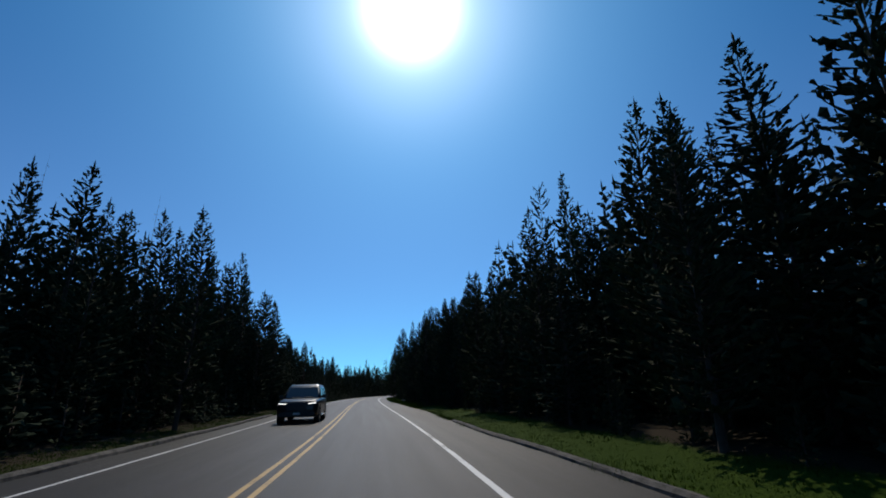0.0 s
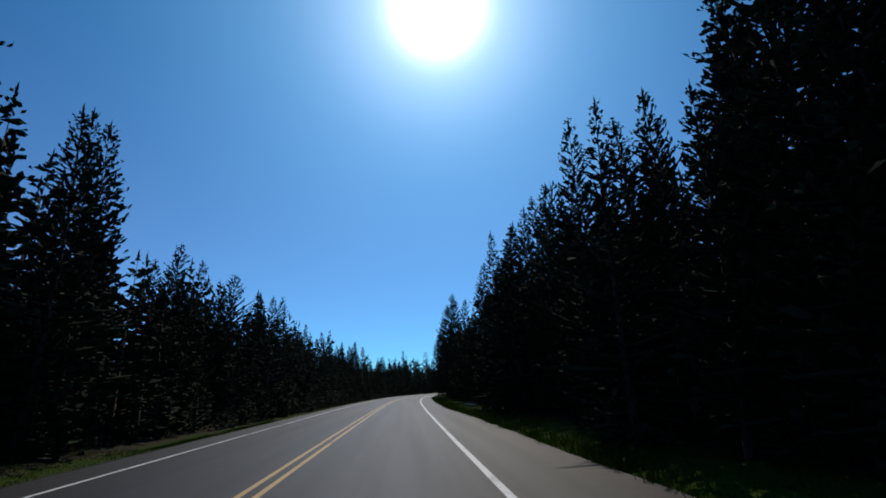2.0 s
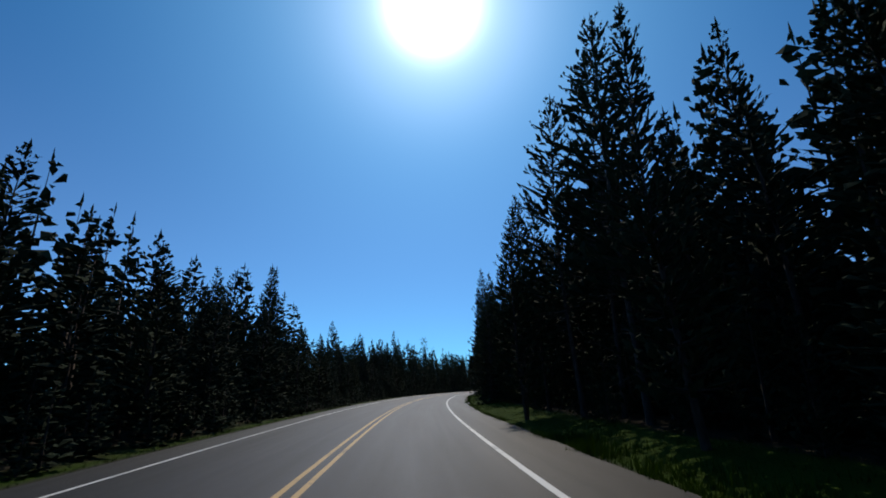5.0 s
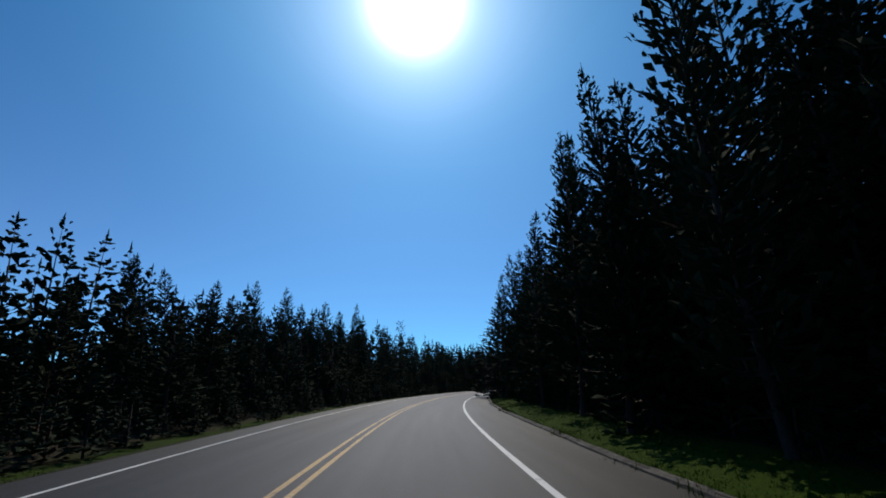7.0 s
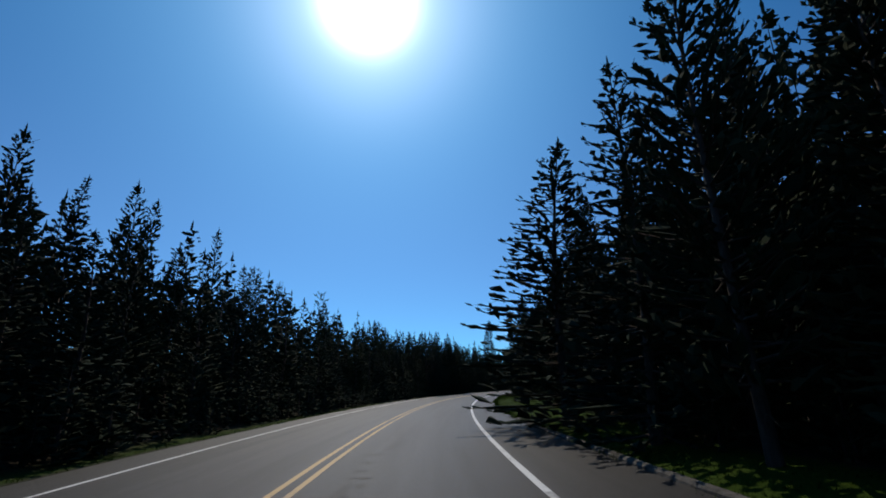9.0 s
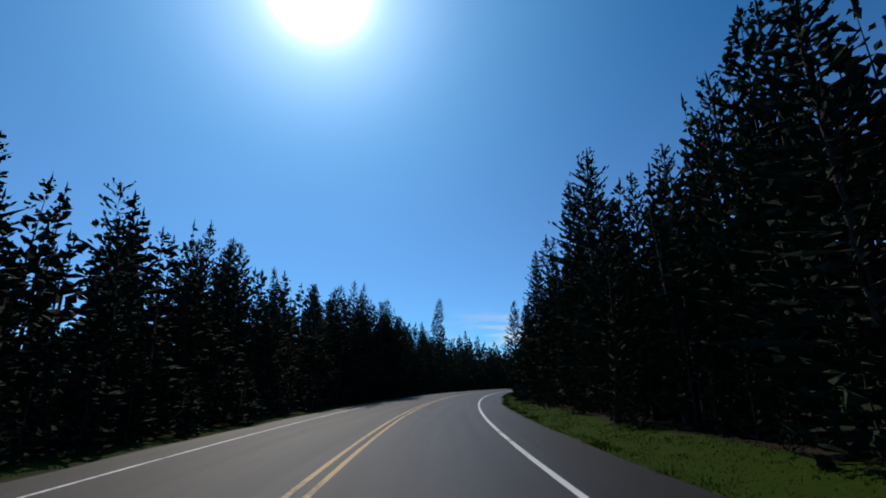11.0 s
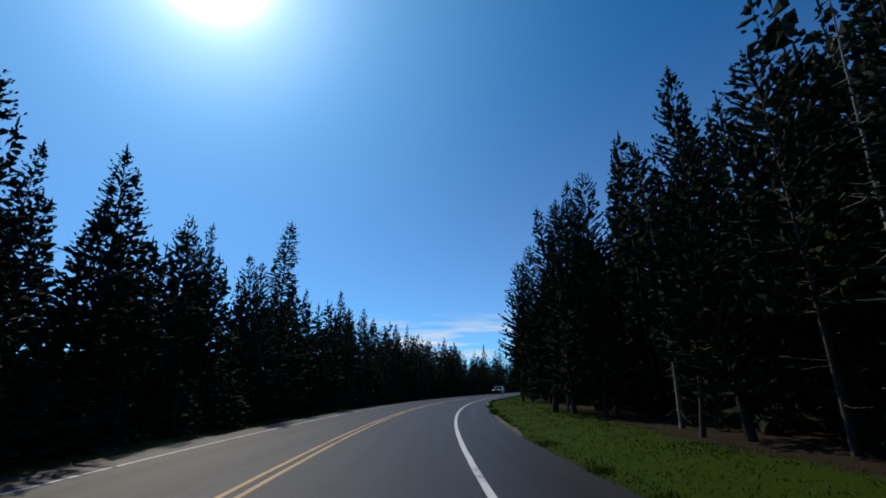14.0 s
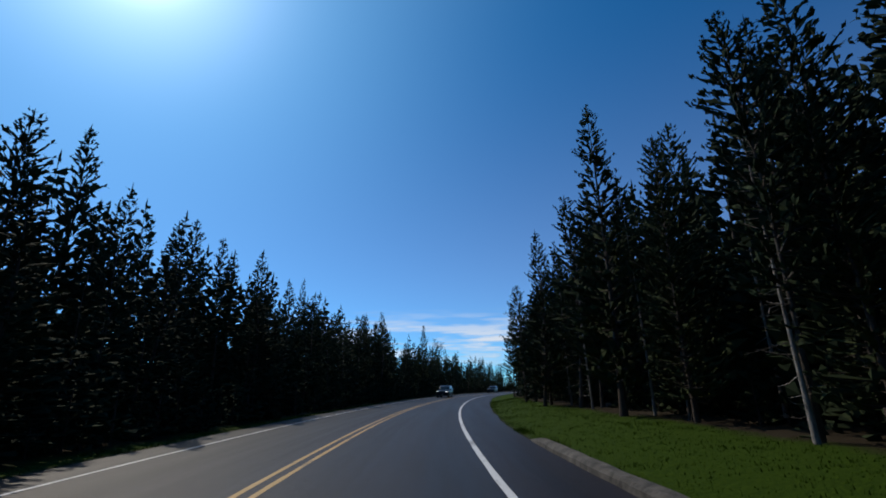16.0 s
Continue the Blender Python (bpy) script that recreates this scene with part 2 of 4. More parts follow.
def make_needles(name, dark, light, rough=0.9, spec=0.06):
    m, n, l, b = material(name, rough, 0, spec)
    info = n.new("ShaderNodeObjectInfo")
    geo = n.new("ShaderNodeNewGeometry")
    f = noise_node(n, l, 0.6, 4, 0.6, geo.outputs["Position"])
    c = ramp(n, l, f, [(0.3, dark), (0.7, light)])
    tint = ramp(n, l, info.outputs["Random"], [(0.0, (0.75, 0.85, 0.9)), (0.5, (1.0, 1.0, 1.0)), (1.0, (1.15, 1.05, 0.8))])
    c = mix(n, l, c, tint, 0.8, "MULTIPLY")
    shoot = ramp(n, l, geo.outputs["Random Per Island"], [(0.0, (0.6, 0.62, 0.6)), (0.6, (0.95, 0.95, 0.95)), (1.0, (1.2, 1.15, 1.0))])
    c = mix(n, l, c, shoot, 1.0, "MULTIPLY")
    l.new(c, b.inputs["Base Color"])
    through_light, both = n.new("ShaderNodeBsdfTranslucent"), n.new("ShaderNodeMixShader")
    l.new(mix(n, l, c, (1.6, 1.7, 1.0), 1.0, "MULTIPLY"), through_light.inputs["Color"])
    both.inputs[0].default_value = 0.10
    l.new(b.outputs[0], both.inputs[1])
    l.new(through_light.outputs[0], both.inputs[2])
    l.new(both.outputs[0], n["Material Output"].inputs["Surface"])
    return m


def make_bark(name, dark, light):
    m, n, l, b = material(name, 0.9, 0, 0.2)
    co = object_coords(n)
    mp = n.new("ShaderNodeMapping")
    mp.inputs["Scale"].default_value = (1, 1, 0.25)
    l.new(co, mp.inputs["Vector"])
    f = noise_node(n, l, 14, 5, 0.7, mp.outputs[0])
    l.new(ramp(n, l, f, [(0.3, dark), (0.7, light)]), b.inputs["Base Color"])
    bump(n, l, b, f, 0.8, 0.03)
    return m


ASPHALT = make_asphalt()
YELLOW = make_paint("yellow_road_paint", (0.44, 0.265, 0.07), (0.09, 0.062, 0.038))
WHITE = make_paint("white_road_paint", (0.58, 0.58, 0.57), (0.17, 0.17, 0.17))
GROUND = make_ground()
NEEDLES = make_needles("pine_needles", (0.018, 0.027, 0.015), (0.042, 0.056, 0.028))
SPRUCE = make_needles("spruce_needles", (0.016, 0.026, 0.018), (0.038, 0.054, 0.034))
BARK = make_bark("pine_bark", (0.024, 0.018, 0.014), (0.085, 0.066, 0.052))
PALE_BARK = make_bark("grey_pine_bark", (0.026, 0.021, 0.017), (0.098, 0.082, 0.070))
DEAD = make_bark("dead_wood", (0.10, 0.088, 0.075), (0.32, 0.29, 0.26))
KERB = plain("kerb_concrete", (0.060, 0.054, 0.045), 0.95, 0, 0.75, 4.0, 0.9)
GRASS = make_needles("grass_blades", (0.019, 0.042, 0.002), (0.050, 0.084, 0.005))


# ---- mesh helpers ----
def mesh_of(name, verts, faces, mat, smooth=False):
    me = bpy.data.meshes.new(name)
    verts = np.asarray(verts, dtype=np.float32).reshape(-1, 3)
    if isinstance(faces, np.ndarray):
        k = faces.shape[1]
        me.vertices.add(len(verts))
        me.vertices.foreach_set("co", verts.ravel())
        me.loops.add(faces.size)
        me.loops.foreach_set("vertex_index", faces.astype(np.int32).ravel())
        me.polygons.add(len(faces))
        me.polygons.foreach_set("loop_start", np.arange(0, faces.size, k, dtype=np.int32))
        me.update(calc_edges=True)
    else:
        me.from_pydata([tuple(map(float, v)) for v in verts], [], faces)
    me.materials.append(mat)
    if smooth:
        me.polygons.foreach_set("use_smooth", [True] * len(me.polygons))
    me.update()
    return me


def part(name, bm, mat, parent=None, label="", smooth=False):
    me = bpy.data.meshes.new(name)
    bm.to_mesh(me)
    bm.free()
    me.materials.append(mat)
    if smooth:
        me.polygons.foreach_set("use_smooth", [True] * len(me.polygons))
    ob = new(name, me)
    if parent is not None:
        ob.parent = parent
    return tagged(ob, label)


def strip(name, s0, s1, profile, mat, step=1.0, jitter=None, caps=True):
    """A ribbon along the road: profile is a list of (lateral, z); uv in metres."""
    st = np.arange(s0, s1 + 1e-6, step)
    k = len(profile)
    verts, faces, uvs = [], [], []
    for i, s in enumerate(st):
        for j, (l, z) in enumerate(profile):
            dl, dz = jitter(s, j) if jitter else (0, 0)
            verts.append(at(s, l + dl, z + dz))
            uvs.append((l + dl, s))
        if i:
            a, b = (i - 1) * k, i * k
            faces += [(a + j, a + j + 1, b + j + 1, b + j) for j in range(k - 1)]
    if caps and k > 3:
        faces += [tuple(range(k))[::-1], tuple((len(st) - 1) * k + j for j in range(k))]
    me = mesh_of(name, [tuple(v) for v in verts], faces, mat)
    layer = me.uv_layers.new(name="UVMap")
    for p in me.polygons:
        for li in p.loop_indices:
            layer.data[li].uv = uvs[me.loops[li].vertex_index]
    return new(name, me)


# ---- road ----
def edge_wobble(s, j):
    return 0.10 * noise.noise((s * 0.35, j * 3.1, 1)) + 0.05 * noise.noise((s * 1.7, j, 4))


# the right-hand edge of the asphalt: station, lateral
EDGE = [(-60, 5.5), (5, 5.55), (15, 5.3), (24, 5.4), (33, 5.65), (42, 5.5), (54, 5.45), (66, 5.05), (100, 5.1), (109, 4.95), (124, 5.2), (134, 5.4), (161, 5.45), (176, 5.15), (200, 5.1), (224, 5.05),
        (229, 5.25), (236, 5.15), (248, 5.35), (264, 5.3), (279, 5.4), (292, 5.1), (303, 5.1), (317, 5.5), (335, 5.8), (460, 5.8)]


def road_edge(s):
    return float(np.interp(s, [v[0] for v in EDGE], [v[1] for v in EDGE]))


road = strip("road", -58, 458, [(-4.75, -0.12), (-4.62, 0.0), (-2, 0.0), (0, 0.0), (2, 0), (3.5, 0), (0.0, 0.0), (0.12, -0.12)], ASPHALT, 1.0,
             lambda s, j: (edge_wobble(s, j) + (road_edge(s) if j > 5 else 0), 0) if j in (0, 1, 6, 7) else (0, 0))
tagged(road, "grey worn two-lane asphalt road bending through the forest", "road", kind="structure")
for name, l, w, mat, label in (("centre_line", -0.135, 0.10, YELLOW, "worn yellow centre line painted on the asphalt"),
                               ("centre_line", 0.135, 0.10, YELLOW, "worn yellow centre line painted on the asphalt"),
                               ("edge_line", -3.5, 0.09, WHITE, "white edge line painted on the asphalt"),
                               ("edge_line", 3.5, 0.12, WHITE, "white edge line painted on the asphalt")):
    ob = strip(name, -58, 458, [(l - w / 2, 0.004), (l + w / 2, 0.004)], mat, 0.5,
               lambda s, j: (0.012 * noise.noise((s * 0.8, j * 5, 2)), 0), caps=False)
    tagged(ob, label, "road marking", kind="structure")


def ground_height(s, l):
    d = abs(l) - (road_edge(s) if l > 0 else 4.9)
    if d < 0:
        return -0.10
    bank = min(1, d / 2.6)
    bank = bank * bank * (3 - 2 * bank)
    h = -0.03 + bank * (float(np.interp(s, (240, 280), (0.22, 0.34))) if l > 0 else 0.14) + 0.12 * noise.noise((s * 0.25, l * 0.25, 7)) * min(1, d / 2)
    h += 0.5 * noise.noise((s * 0.03, l * 0.05, 3)) * min(1, max(0, d - 3) / 10)
    if abs(l) > 52:
        h = -1.2
    return h


# the verge beside the right-hand edge, wide and narrow: station, lateral of the first trunks
VERGE = [(-60, 7.2), (20, 7.2), (42, 6.8), (54, 6.7), (64, 7.1), (102, 7.0), (118, 6.8), (142, 7.3), (163, 6.9), (171, 7.2), (179, 8.6), (191, 8.2), (202, 6.6), (222, 6.4), (237, 6.7), (252, 7.5), (271, 8.1), (287, 8.5), (305, 8.6), (322, 8.0), (351, 8.0), (460, 8.0)]


def verge(s):
    return float(np.interp(s, [v[0] for v in VERGE], [v[1] for v in VERGE]))


def left_edge(s):
    """Distance of the first saplings left of the centre line."""
    return float(np.interp(s, (0, 44, 58, 86, 258, 280), (7.3, 6.9, 5.5, 5.35, 5.5, 5.8)))


def make_ground_mesh():
    lats = [-60, -52, -44, -36, -30, -25, -21, -18, -15.5, -13.5, -12, -10.7, -9.5, -8.5, -7.6, -6.8, -6.1, -5.5, -5, -4.5, -3, 0, 3, 5.05, 5.22, 5.6, 6.1, 6.7, 7.4, 8.2, 9, 9.9,
            10.8, 12, 13.5, 15.5, 18, 21, 25, 30, 36, 44, 52, 60]
    st = np.arange(-58, 458.1, 1.5)
    verts, uvs, faces = [], [], []
    k = len(lats)
    for i, s in enumerate(st):
        for l in lats:
            shift = road_edge(s) - 5.2 if l > 3 else 0.0
            verts.append(tuple(at(s, l + shift, ground_height(s, l + shift))))
            uvs.append((5.5 + (l - 5.5) * 5.0 / (verge(s) - shift + 0.6 - 5.5) if l > 5.5 else l, s))
    for i in range(1, len(st)):
        a, b = (i - 1) * k, i * k
        faces += [(a + j, a + j + 1, b + j + 1, b + j) for j in range(k - 1)]
    # the far plain, out to the horizon
    base = len(verts)
    rings = (300, 900, 2500, 4800)
    c = at(200, 0)
    verts.append((c.x, c.y, -0.9))
    uvs.append((40, 0))
    for r in rings:
        for a in range(48):
            verts.append((c.x + r * math.cos(a * math.tau / 48), c.y + r * math.sin(a * math.tau / 48), -0.9))
            uvs.append((40, 0))
    for a in range(48):
        b = (a + 1) % 48
        faces.append((base, base + 1 + a, base + 1 + b))
        for q in range(len(rings) - 1):
            o, o2 = base + 1 + q * 48, base + 49 + q * 48
            faces.append((o + a, o2 + a, o2 + b, o + b))
    me = mesh_of("ground", verts, faces, GROUND, True)
    layer = me.uv_layers.new(name="UVMap")
    for p in me.polygons:
        for li in p.loop_indices:
            layer.data[li].uv = uvs[me.loops[li].vertex_index]
    return new("ground", me)


tagged(make_ground_mesh(), "brown forest floor with a green grass verge beside the asphalt", "ground", kind="structure")


# ---- trees ----
def unit(v):
    return v / np.maximum(np.linalg.norm(v, axis=-1, keepdims=True), 1e-9)


def sprays(rng, pos, axis, length, width, n, spread):
    """n thin needle sprays at each position, fanning about the axis."""
    m = len(pos)
    p, a = np.repeat(pos, n, 0), np.repeat(axis, n, 0)
    d = unit(a + rng.normal(0, spread, (m * n, 3)))
    side = unit(np.cross(d, rng.normal(0, 1, (m * n, 3)))) * width
    ln = length * rng.uniform(0.6, 1.25, (m * n, 1))
    start = p + a * length * rng.uniform(-1.4, 0.2, (m * n, 1))
    return np.stack([start - side, start + side, start + d * ln], 1).reshape(-1, 3)


def shoots(rng, base, tip, fat):
    """A ragged three-sided finger of needles from each base to its tip."""
    base, tip, fat = np.asarray(base), np.asarray(tip), np.asarray(fat)[:, None]
    m = len(base)
    d = unit(tip - base)
    u = unit(np.cross(d, rng.normal(0, 1, (m, 3))))
    w = np.cross(d, u)
    mid = base + (tip - base) * (0.62 + rng.uniform(-0.10, 0.10, (m, 1)))
    ring = [mid + (u * math.cos(math.tau * k / 3 + 0.62) + w * math.sin(math.tau * k / 3 + 0.62)) * fat * rng.uniform(0.65, 1.35, (m, 1))
            + d * fat * rng.uniform(-0.7, 0.7, (m, 1)) for k in range(3)]
    tri = []
    for k in range(3):
        j = (k + 1) % 3
        tri += [base, ring[j], ring[k], ring[k], ring[j], tip]
    return np.stack(tri, 1).reshape(-1, 3)


def tube(pts, radii, sides=5):
    pts = np.asarray(pts, float)
    v, f = [], []
    for i, (p, r) in enumerate(zip(pts, radii)):
        t = unit(pts[min(i + 1, len(pts) - 1)] - pts[max(i - 1, 0)])
        u = unit(np.cross(t, (0.3, 0.9, 0.1)))
        w = np.cross(t, u)
        for k in range(sides):
            a = math.tau * k / sides
            v.append(p + (u * math.cos(a) + w * math.sin(a)) * r)
        if i:
            o = (i - 1) * sides
            f += [(o + k, o + (k + 1) % sides, o + sides + (k + 1) % sides, o + sides + k) for k in range(sides)]
    return v, f


# crown base, radius, radius profile power, whorl spacing, branches to a whorl, slope of a branch at the crown's foot and top, upturn of its end,
# shoots to a metre of branch, their length, thickness and rise, share of missing branches, clumps of the dense inside, dead twigs, trunk radius
STYLES = {
    "pine": dict(base=0.10, radius=1.66, power=0.90, whorl=0.31, ring=6, low=-0.12, high=0.95, turn=0.30, dense=6.3, long=0.27, fat=0.042, rise=0.75, gap=0.14, core=400, dead=14, trunk=0.088),
    "tall_pine": dict(base=0.30, radius=1.60, power=0.74, whorl=0.34, ring=6, low=-0.05, high=0.85, turn=0.36, dense=7.4, long=0.28, fat=0.042, rise=0.85, gap=0.22, core=230, dead=26, trunk=0.070),
    "spruce": dict(base=0.02, radius=1.98, power=0.94, whorl=0.34, ring=6, low=-0.34, high=0.75, turn=0.14, dense=5.0, long=0.25, fat=0.042, rise=0.30, gap=0.06, core=480, dead=4, trunk=0.10),
    "narrow_spruce": dict(base=0.04, radius=1.52, power=0.92, whorl=0.32, ring=6, low=-0.25, high=0.75, turn=0.16, dense=4.8, long=0.26, fat=0.045, rise=0.35, gap=0.07, core=430, dead=4, trunk=0.09),
    "tower_spruce": dict(base=0.08, radius=0.98, power=0.58, whorl=0.24, ring=7, low=-0.22, high=0.35, turn=0.12, dense=7.5, long=0.17, fat=0.034, rise=0.30, gap=0.06, core=480, dead=4, trunk=0.08),
    "ragged_pine": dict(base=0.50, radius=1.35, power=0.32, whorl=0.55, ring=4, low=0.0, high=0.45, turn=0.30, dense=8.0, long=0.30, fat=0.062, rise=0.70, gap=0.30, core=130, dead=30, trunk=0.085),
    "sapling": dict(base=0.02, radius=2.9, power=0.85, whorl=0.95, ring=6, low=-0.10, high=0.80, turn=0.25, dense=3.4, long=0.72, fat=0.10, rise=0.60, gap=0.10, core=90, dead=0, trunk=0.14, clump=2.4),
    "snag": dict(base=0.15, radius=0.55, power=0.6, whorl=0.5, ring=0, low=-0.1, high=0.3, turn=0, dense=0, long=0, fat=0, rise=0, gap=0, core=0, dead=60, trunk=0.062),
}
# share of the branches and of the shoots, thickness and length of a shoot, sprays to a shoot, their length and width, trunk rings and sides
DETAIL = {0: (1.0, 1.0, 1.0, 1.0, 2, 0.11, 0.0080, 9, 8), 1: (0.80, 0.50, 1.30, 1.2, 1, 0.16, 0.014, 5, 5), 2: (0.40, 0.18, 2.0, 1.7, 0, 0.28, 0.030, 3, 3),
          3: (0.34, 0.08, 3.6, 2.4, 0, 0.50, 0.060, 2, 3)}


def reach_at(q, u):
    """Branch length at a share u of the crown's height."""
    return q["radius"] * max(0.035, 1.02 - u) ** q["power"] * (0.60 + 0.40 * min(1, u * 5 + 0.2))


def grow(style, seed, lod=0):
    """Trunk and needles of a ten-metre tree standing at the origin."""
    q = STYLES[style]
    b_share, s_share, thick, stretch, count, spray, width, t_rings, t_sides = DETAIL[lod]
    rng = np.random.default_rng(seed)
    H = 10.0
    bend_x, bend_y = rng.normal(0, 0.16, 2)
    sway = lambda z: np.array([bend_x * math.sin(z / H * math.pi), bend_y * math.sin(z / H * math.pi), z])
    r0 = q["trunk"]
    zs = np.linspace(-0.25, H - 0.05, t_rings)
    tv, tf = tube([sway(z) for z in zs], [r0 * (1 - 0.96 * max(z, 0) / H) ** 1.1 * (1.3 if z < 0.1 else 1) for z in zs], t_sides)
    tv, tf = list(tv), list(tf)

    def limb(pts, radii):
        v, fc = tube(pts, radii, 3)
        o = len(tv)
        tv.extend(v)
        tf.extend(tuple(o + a for a in x) for x in fc)

    # bare dead twigs below the crown
    if lod == 0:
        for i in range(q["dead"]):
            z = H * rng.uniform(0.05, q["base"] + 0.16 if style != "snag" else 0.98)
            az = rng.uniform(0, math.tau)
            L = rng.uniform(0.3, 1.15) * (1 if style != "snag" else 0.6 * (1.25 - z / H))
            d = np.array([math.cos(az), math.sin(az), rng.normal(-0.1, 0.3)])
            bow = np.array([*rng.normal(0, 0.08, 2), rng.uniform(-0.16, 0.10)]) * L
            limb([sway(z), sway(z) + d * L * 0.5 + bow, sway(z) + d * L], [0.015, 0.009, 0.003])
    if style == "snag":
        return tv, tf, None, None
    gaps = [(rng.uniform(0, math.tau), rng.uniform(0.05, 0.85)) for _ in range(6)]
    bulge = [(rng.uniform(0, math.tau), rng.uniform(0.05, 0.9), rng.uniform(-0.30, 0.26)) for _ in range(10)]

    def swell(az, u):
        k = 1.0
        for g, h, f in bulge:
            d = abs((az - g + math.pi) % math.tau - math.pi)
            k += f * math.exp(-(d / 0.8) ** 2 - ((u - h) / 0.09) ** 2)
        return k

    foot, end, fat = [], [], []
    in_foot, in_end, in_fat = [], [], []
    z = H * q["base"]
    turn0 = 0.0
    while z < H * 0.985:
        u = (z / H - q["base"]) / (1 - q["base"])
        n_ring = q["ring"] * b_share * (1 - 0.25 * u)
        n_ring = int(n_ring) + (rng.uniform() < n_ring % 1)
        turn0 += rng.uniform(0.4, 1.4)
        for b in range(n_ring):
            az = turn0 + math.tau * (b + rng.uniform(-0.28, 0.28)) / max(1, n_ring)
            hole = any(abs((az - g + math.pi) % math.tau - math.pi) < 0.7 and abs(u - h) < 0.05 for g, h in gaps)
            if rng.uniform() < q["gap"] * (4.0 if hole else 0.7):
                continue
            L = reach_at(q, u) * rng.uniform(0.70, 1.12) * swell(az, u) * (1.22 if rng.uniform() < 0.07 else 1.0)
            out = np.array([math.cos(az), math.sin(az), 0.0])
            side = np.array([-out[1], out[0], 0.0])
            slope = q["low"] + (q["high"] - q["low"]) * u + rng.normal(0, 0.10)
            crook = rng.normal(0, 0.10)
            root = sway(z + rng.normal(0, 0.04))
            at_f = lambda f: root + out * L * f + side * L * crook * f * f + np.array([0, 0, (slope * f + q["turn"] * f * f) * L])
            n = max(1 if lod > 1 else 2, int(round((1.2 + q["dense"] * L) * s_share)))
            for k in range(n):
                f = 1.0 if k == 0 else 1 - 0.80 * (k - rng.uniform(0, 0.8)) / n
                tang = unit(out + side * crook * f + np.array([0, 0, slope + 2 * q["turn"] * f]))
                hand = 0.0 if k == 0 else (1 if k % 2 else -1) * rng.uniform(0.35, 1.0)
                d = unit(tang * (0.9 if k else 1.2) + side * hand * 0.8 + np.array([0, 0, q["rise"] * rng.uniform(0.5, 1.2)]) + rng.normal(0, 0.16, 3))
                ln = q["long"] * stretch * rng.uniform(0.7, 1.25) * (1.0 - 0.55 * u) * (0.75 + 0.25 * min(1, L))
                p = at_f(f) + rng.normal(0, 0.025, 3)
                foot.append(p - d * ln * (0.55 if k == 0 else 0.25))
                end.append(p + d * ln * (0.45 if k == 0 else 0.75))
                fat.append(q["fat"] * thick * rng.uniform(0.75, 1.25) * (1.0 - 0.30 * u))
            if lod < 2 and L > 0.3:
                in_foot.append(at_f(0.05))
                in_end.append(at_f(0.96))
                in_fat.append((0.030 + 0.020 * L) * rng.uniform(0.8, 1.2))
            if lod == 0 and L > 0.45:
                rr = 0.020 * (1 - u) + 0.007
                limb([root, at_f(0.5), at_f(0.95)], [rr * 1.3, rr * 0.8, rr * 0.3])
        z += q["whorl"] * (1 - 0.40 * u) * rng.uniform(0.8, 1.2) * (1, 1, 1.3, 2.3)[lod]
    # the leader and the short shoots round it
    for k in range((9, 6, 4, 2)[lod]):
        zt = H - 0.06 * k * (1, 1.3, 1.8, 2.2)[lod]
        az = rng.uniform(0, math.tau)
        spread = 0.0 if k == 0 else 0.30 + 0.05 * k
        d = unit(np.array([math.cos(az) * spread, math.sin(az) * spread, 1.0]))
        ln = (0.60 if k == 0 else 0.17 + 0.018 * k) * (1, 1.1, 1.3, 1.6)[lod]
        foot.append(sway(zt) - d * ln * 0.7)
        end.append(sway(zt) + d * ln * 0.35)
        fat.append((0.026 + 0.003 * k) * (1, 1.2, 1.6, 2.0)[lod])
    # clumps of needles that fill the inside of the crown
    wide, tall, share = ((0.105, 0.40, 0.72), (0.125, 0.46, 0.72), (0.21, 0.74, 0.26), (0.33, 1.05, 0.11))[lod]
    wide, tall = wide * q.get("clump", 1.0), tall * q.get("clump", 1.0)
    for k in range(int(q["core"] * share)):
        u = 0.97 * (1 - rng.uniform() ** 0.74)
        az = rng.uniform(0, math.tau)
        r = reach_at(q, u) * 0.90 * math.sqrt(rng.uniform()) * swell(az, u)
        slope = q["low"] + (q["high"] - q["low"]) * u
        p = sway(H * (q["base"] + (1 - q["base"]) * u)) + np.array([math.cos(az) * r, math.sin(az) * r, slope * r])
        d = unit(np.array([math.cos(az) * 0.8, math.sin(az) * 0.8, 0.3 + q["rise"] * 0.6]) + rng.normal(0, 0.35, 3))
        ln = tall * rng.uniform(0.7, 1.3) * (1 - 0.5 * u)
        in_foot.append(p - d * ln * 0.5)
        in_end.append(p + d * ln * 0.5)
        in_fat.append(wide * rng.uniform(0.7, 1.3) * (1 - 0.58 * u))
    foot, end, fat = np.array(foot), np.array(end), np.array(fat)
    lv = [shoots(rng, foot, end, fat)]
    if in_foot:
        lv.append(shoots(rng, np.array(in_foot), np.array(in_end), np.array(in_fat)))
    if count:
        lv.append(sprays(rng, foot + (end - foot) * 0.75, unit(end - foot), spray, width, count, 0.75))
    lv = np.concatenate(lv)
    return tv, tf, lv, np.arange(len(lv)).reshape(-1, 3)


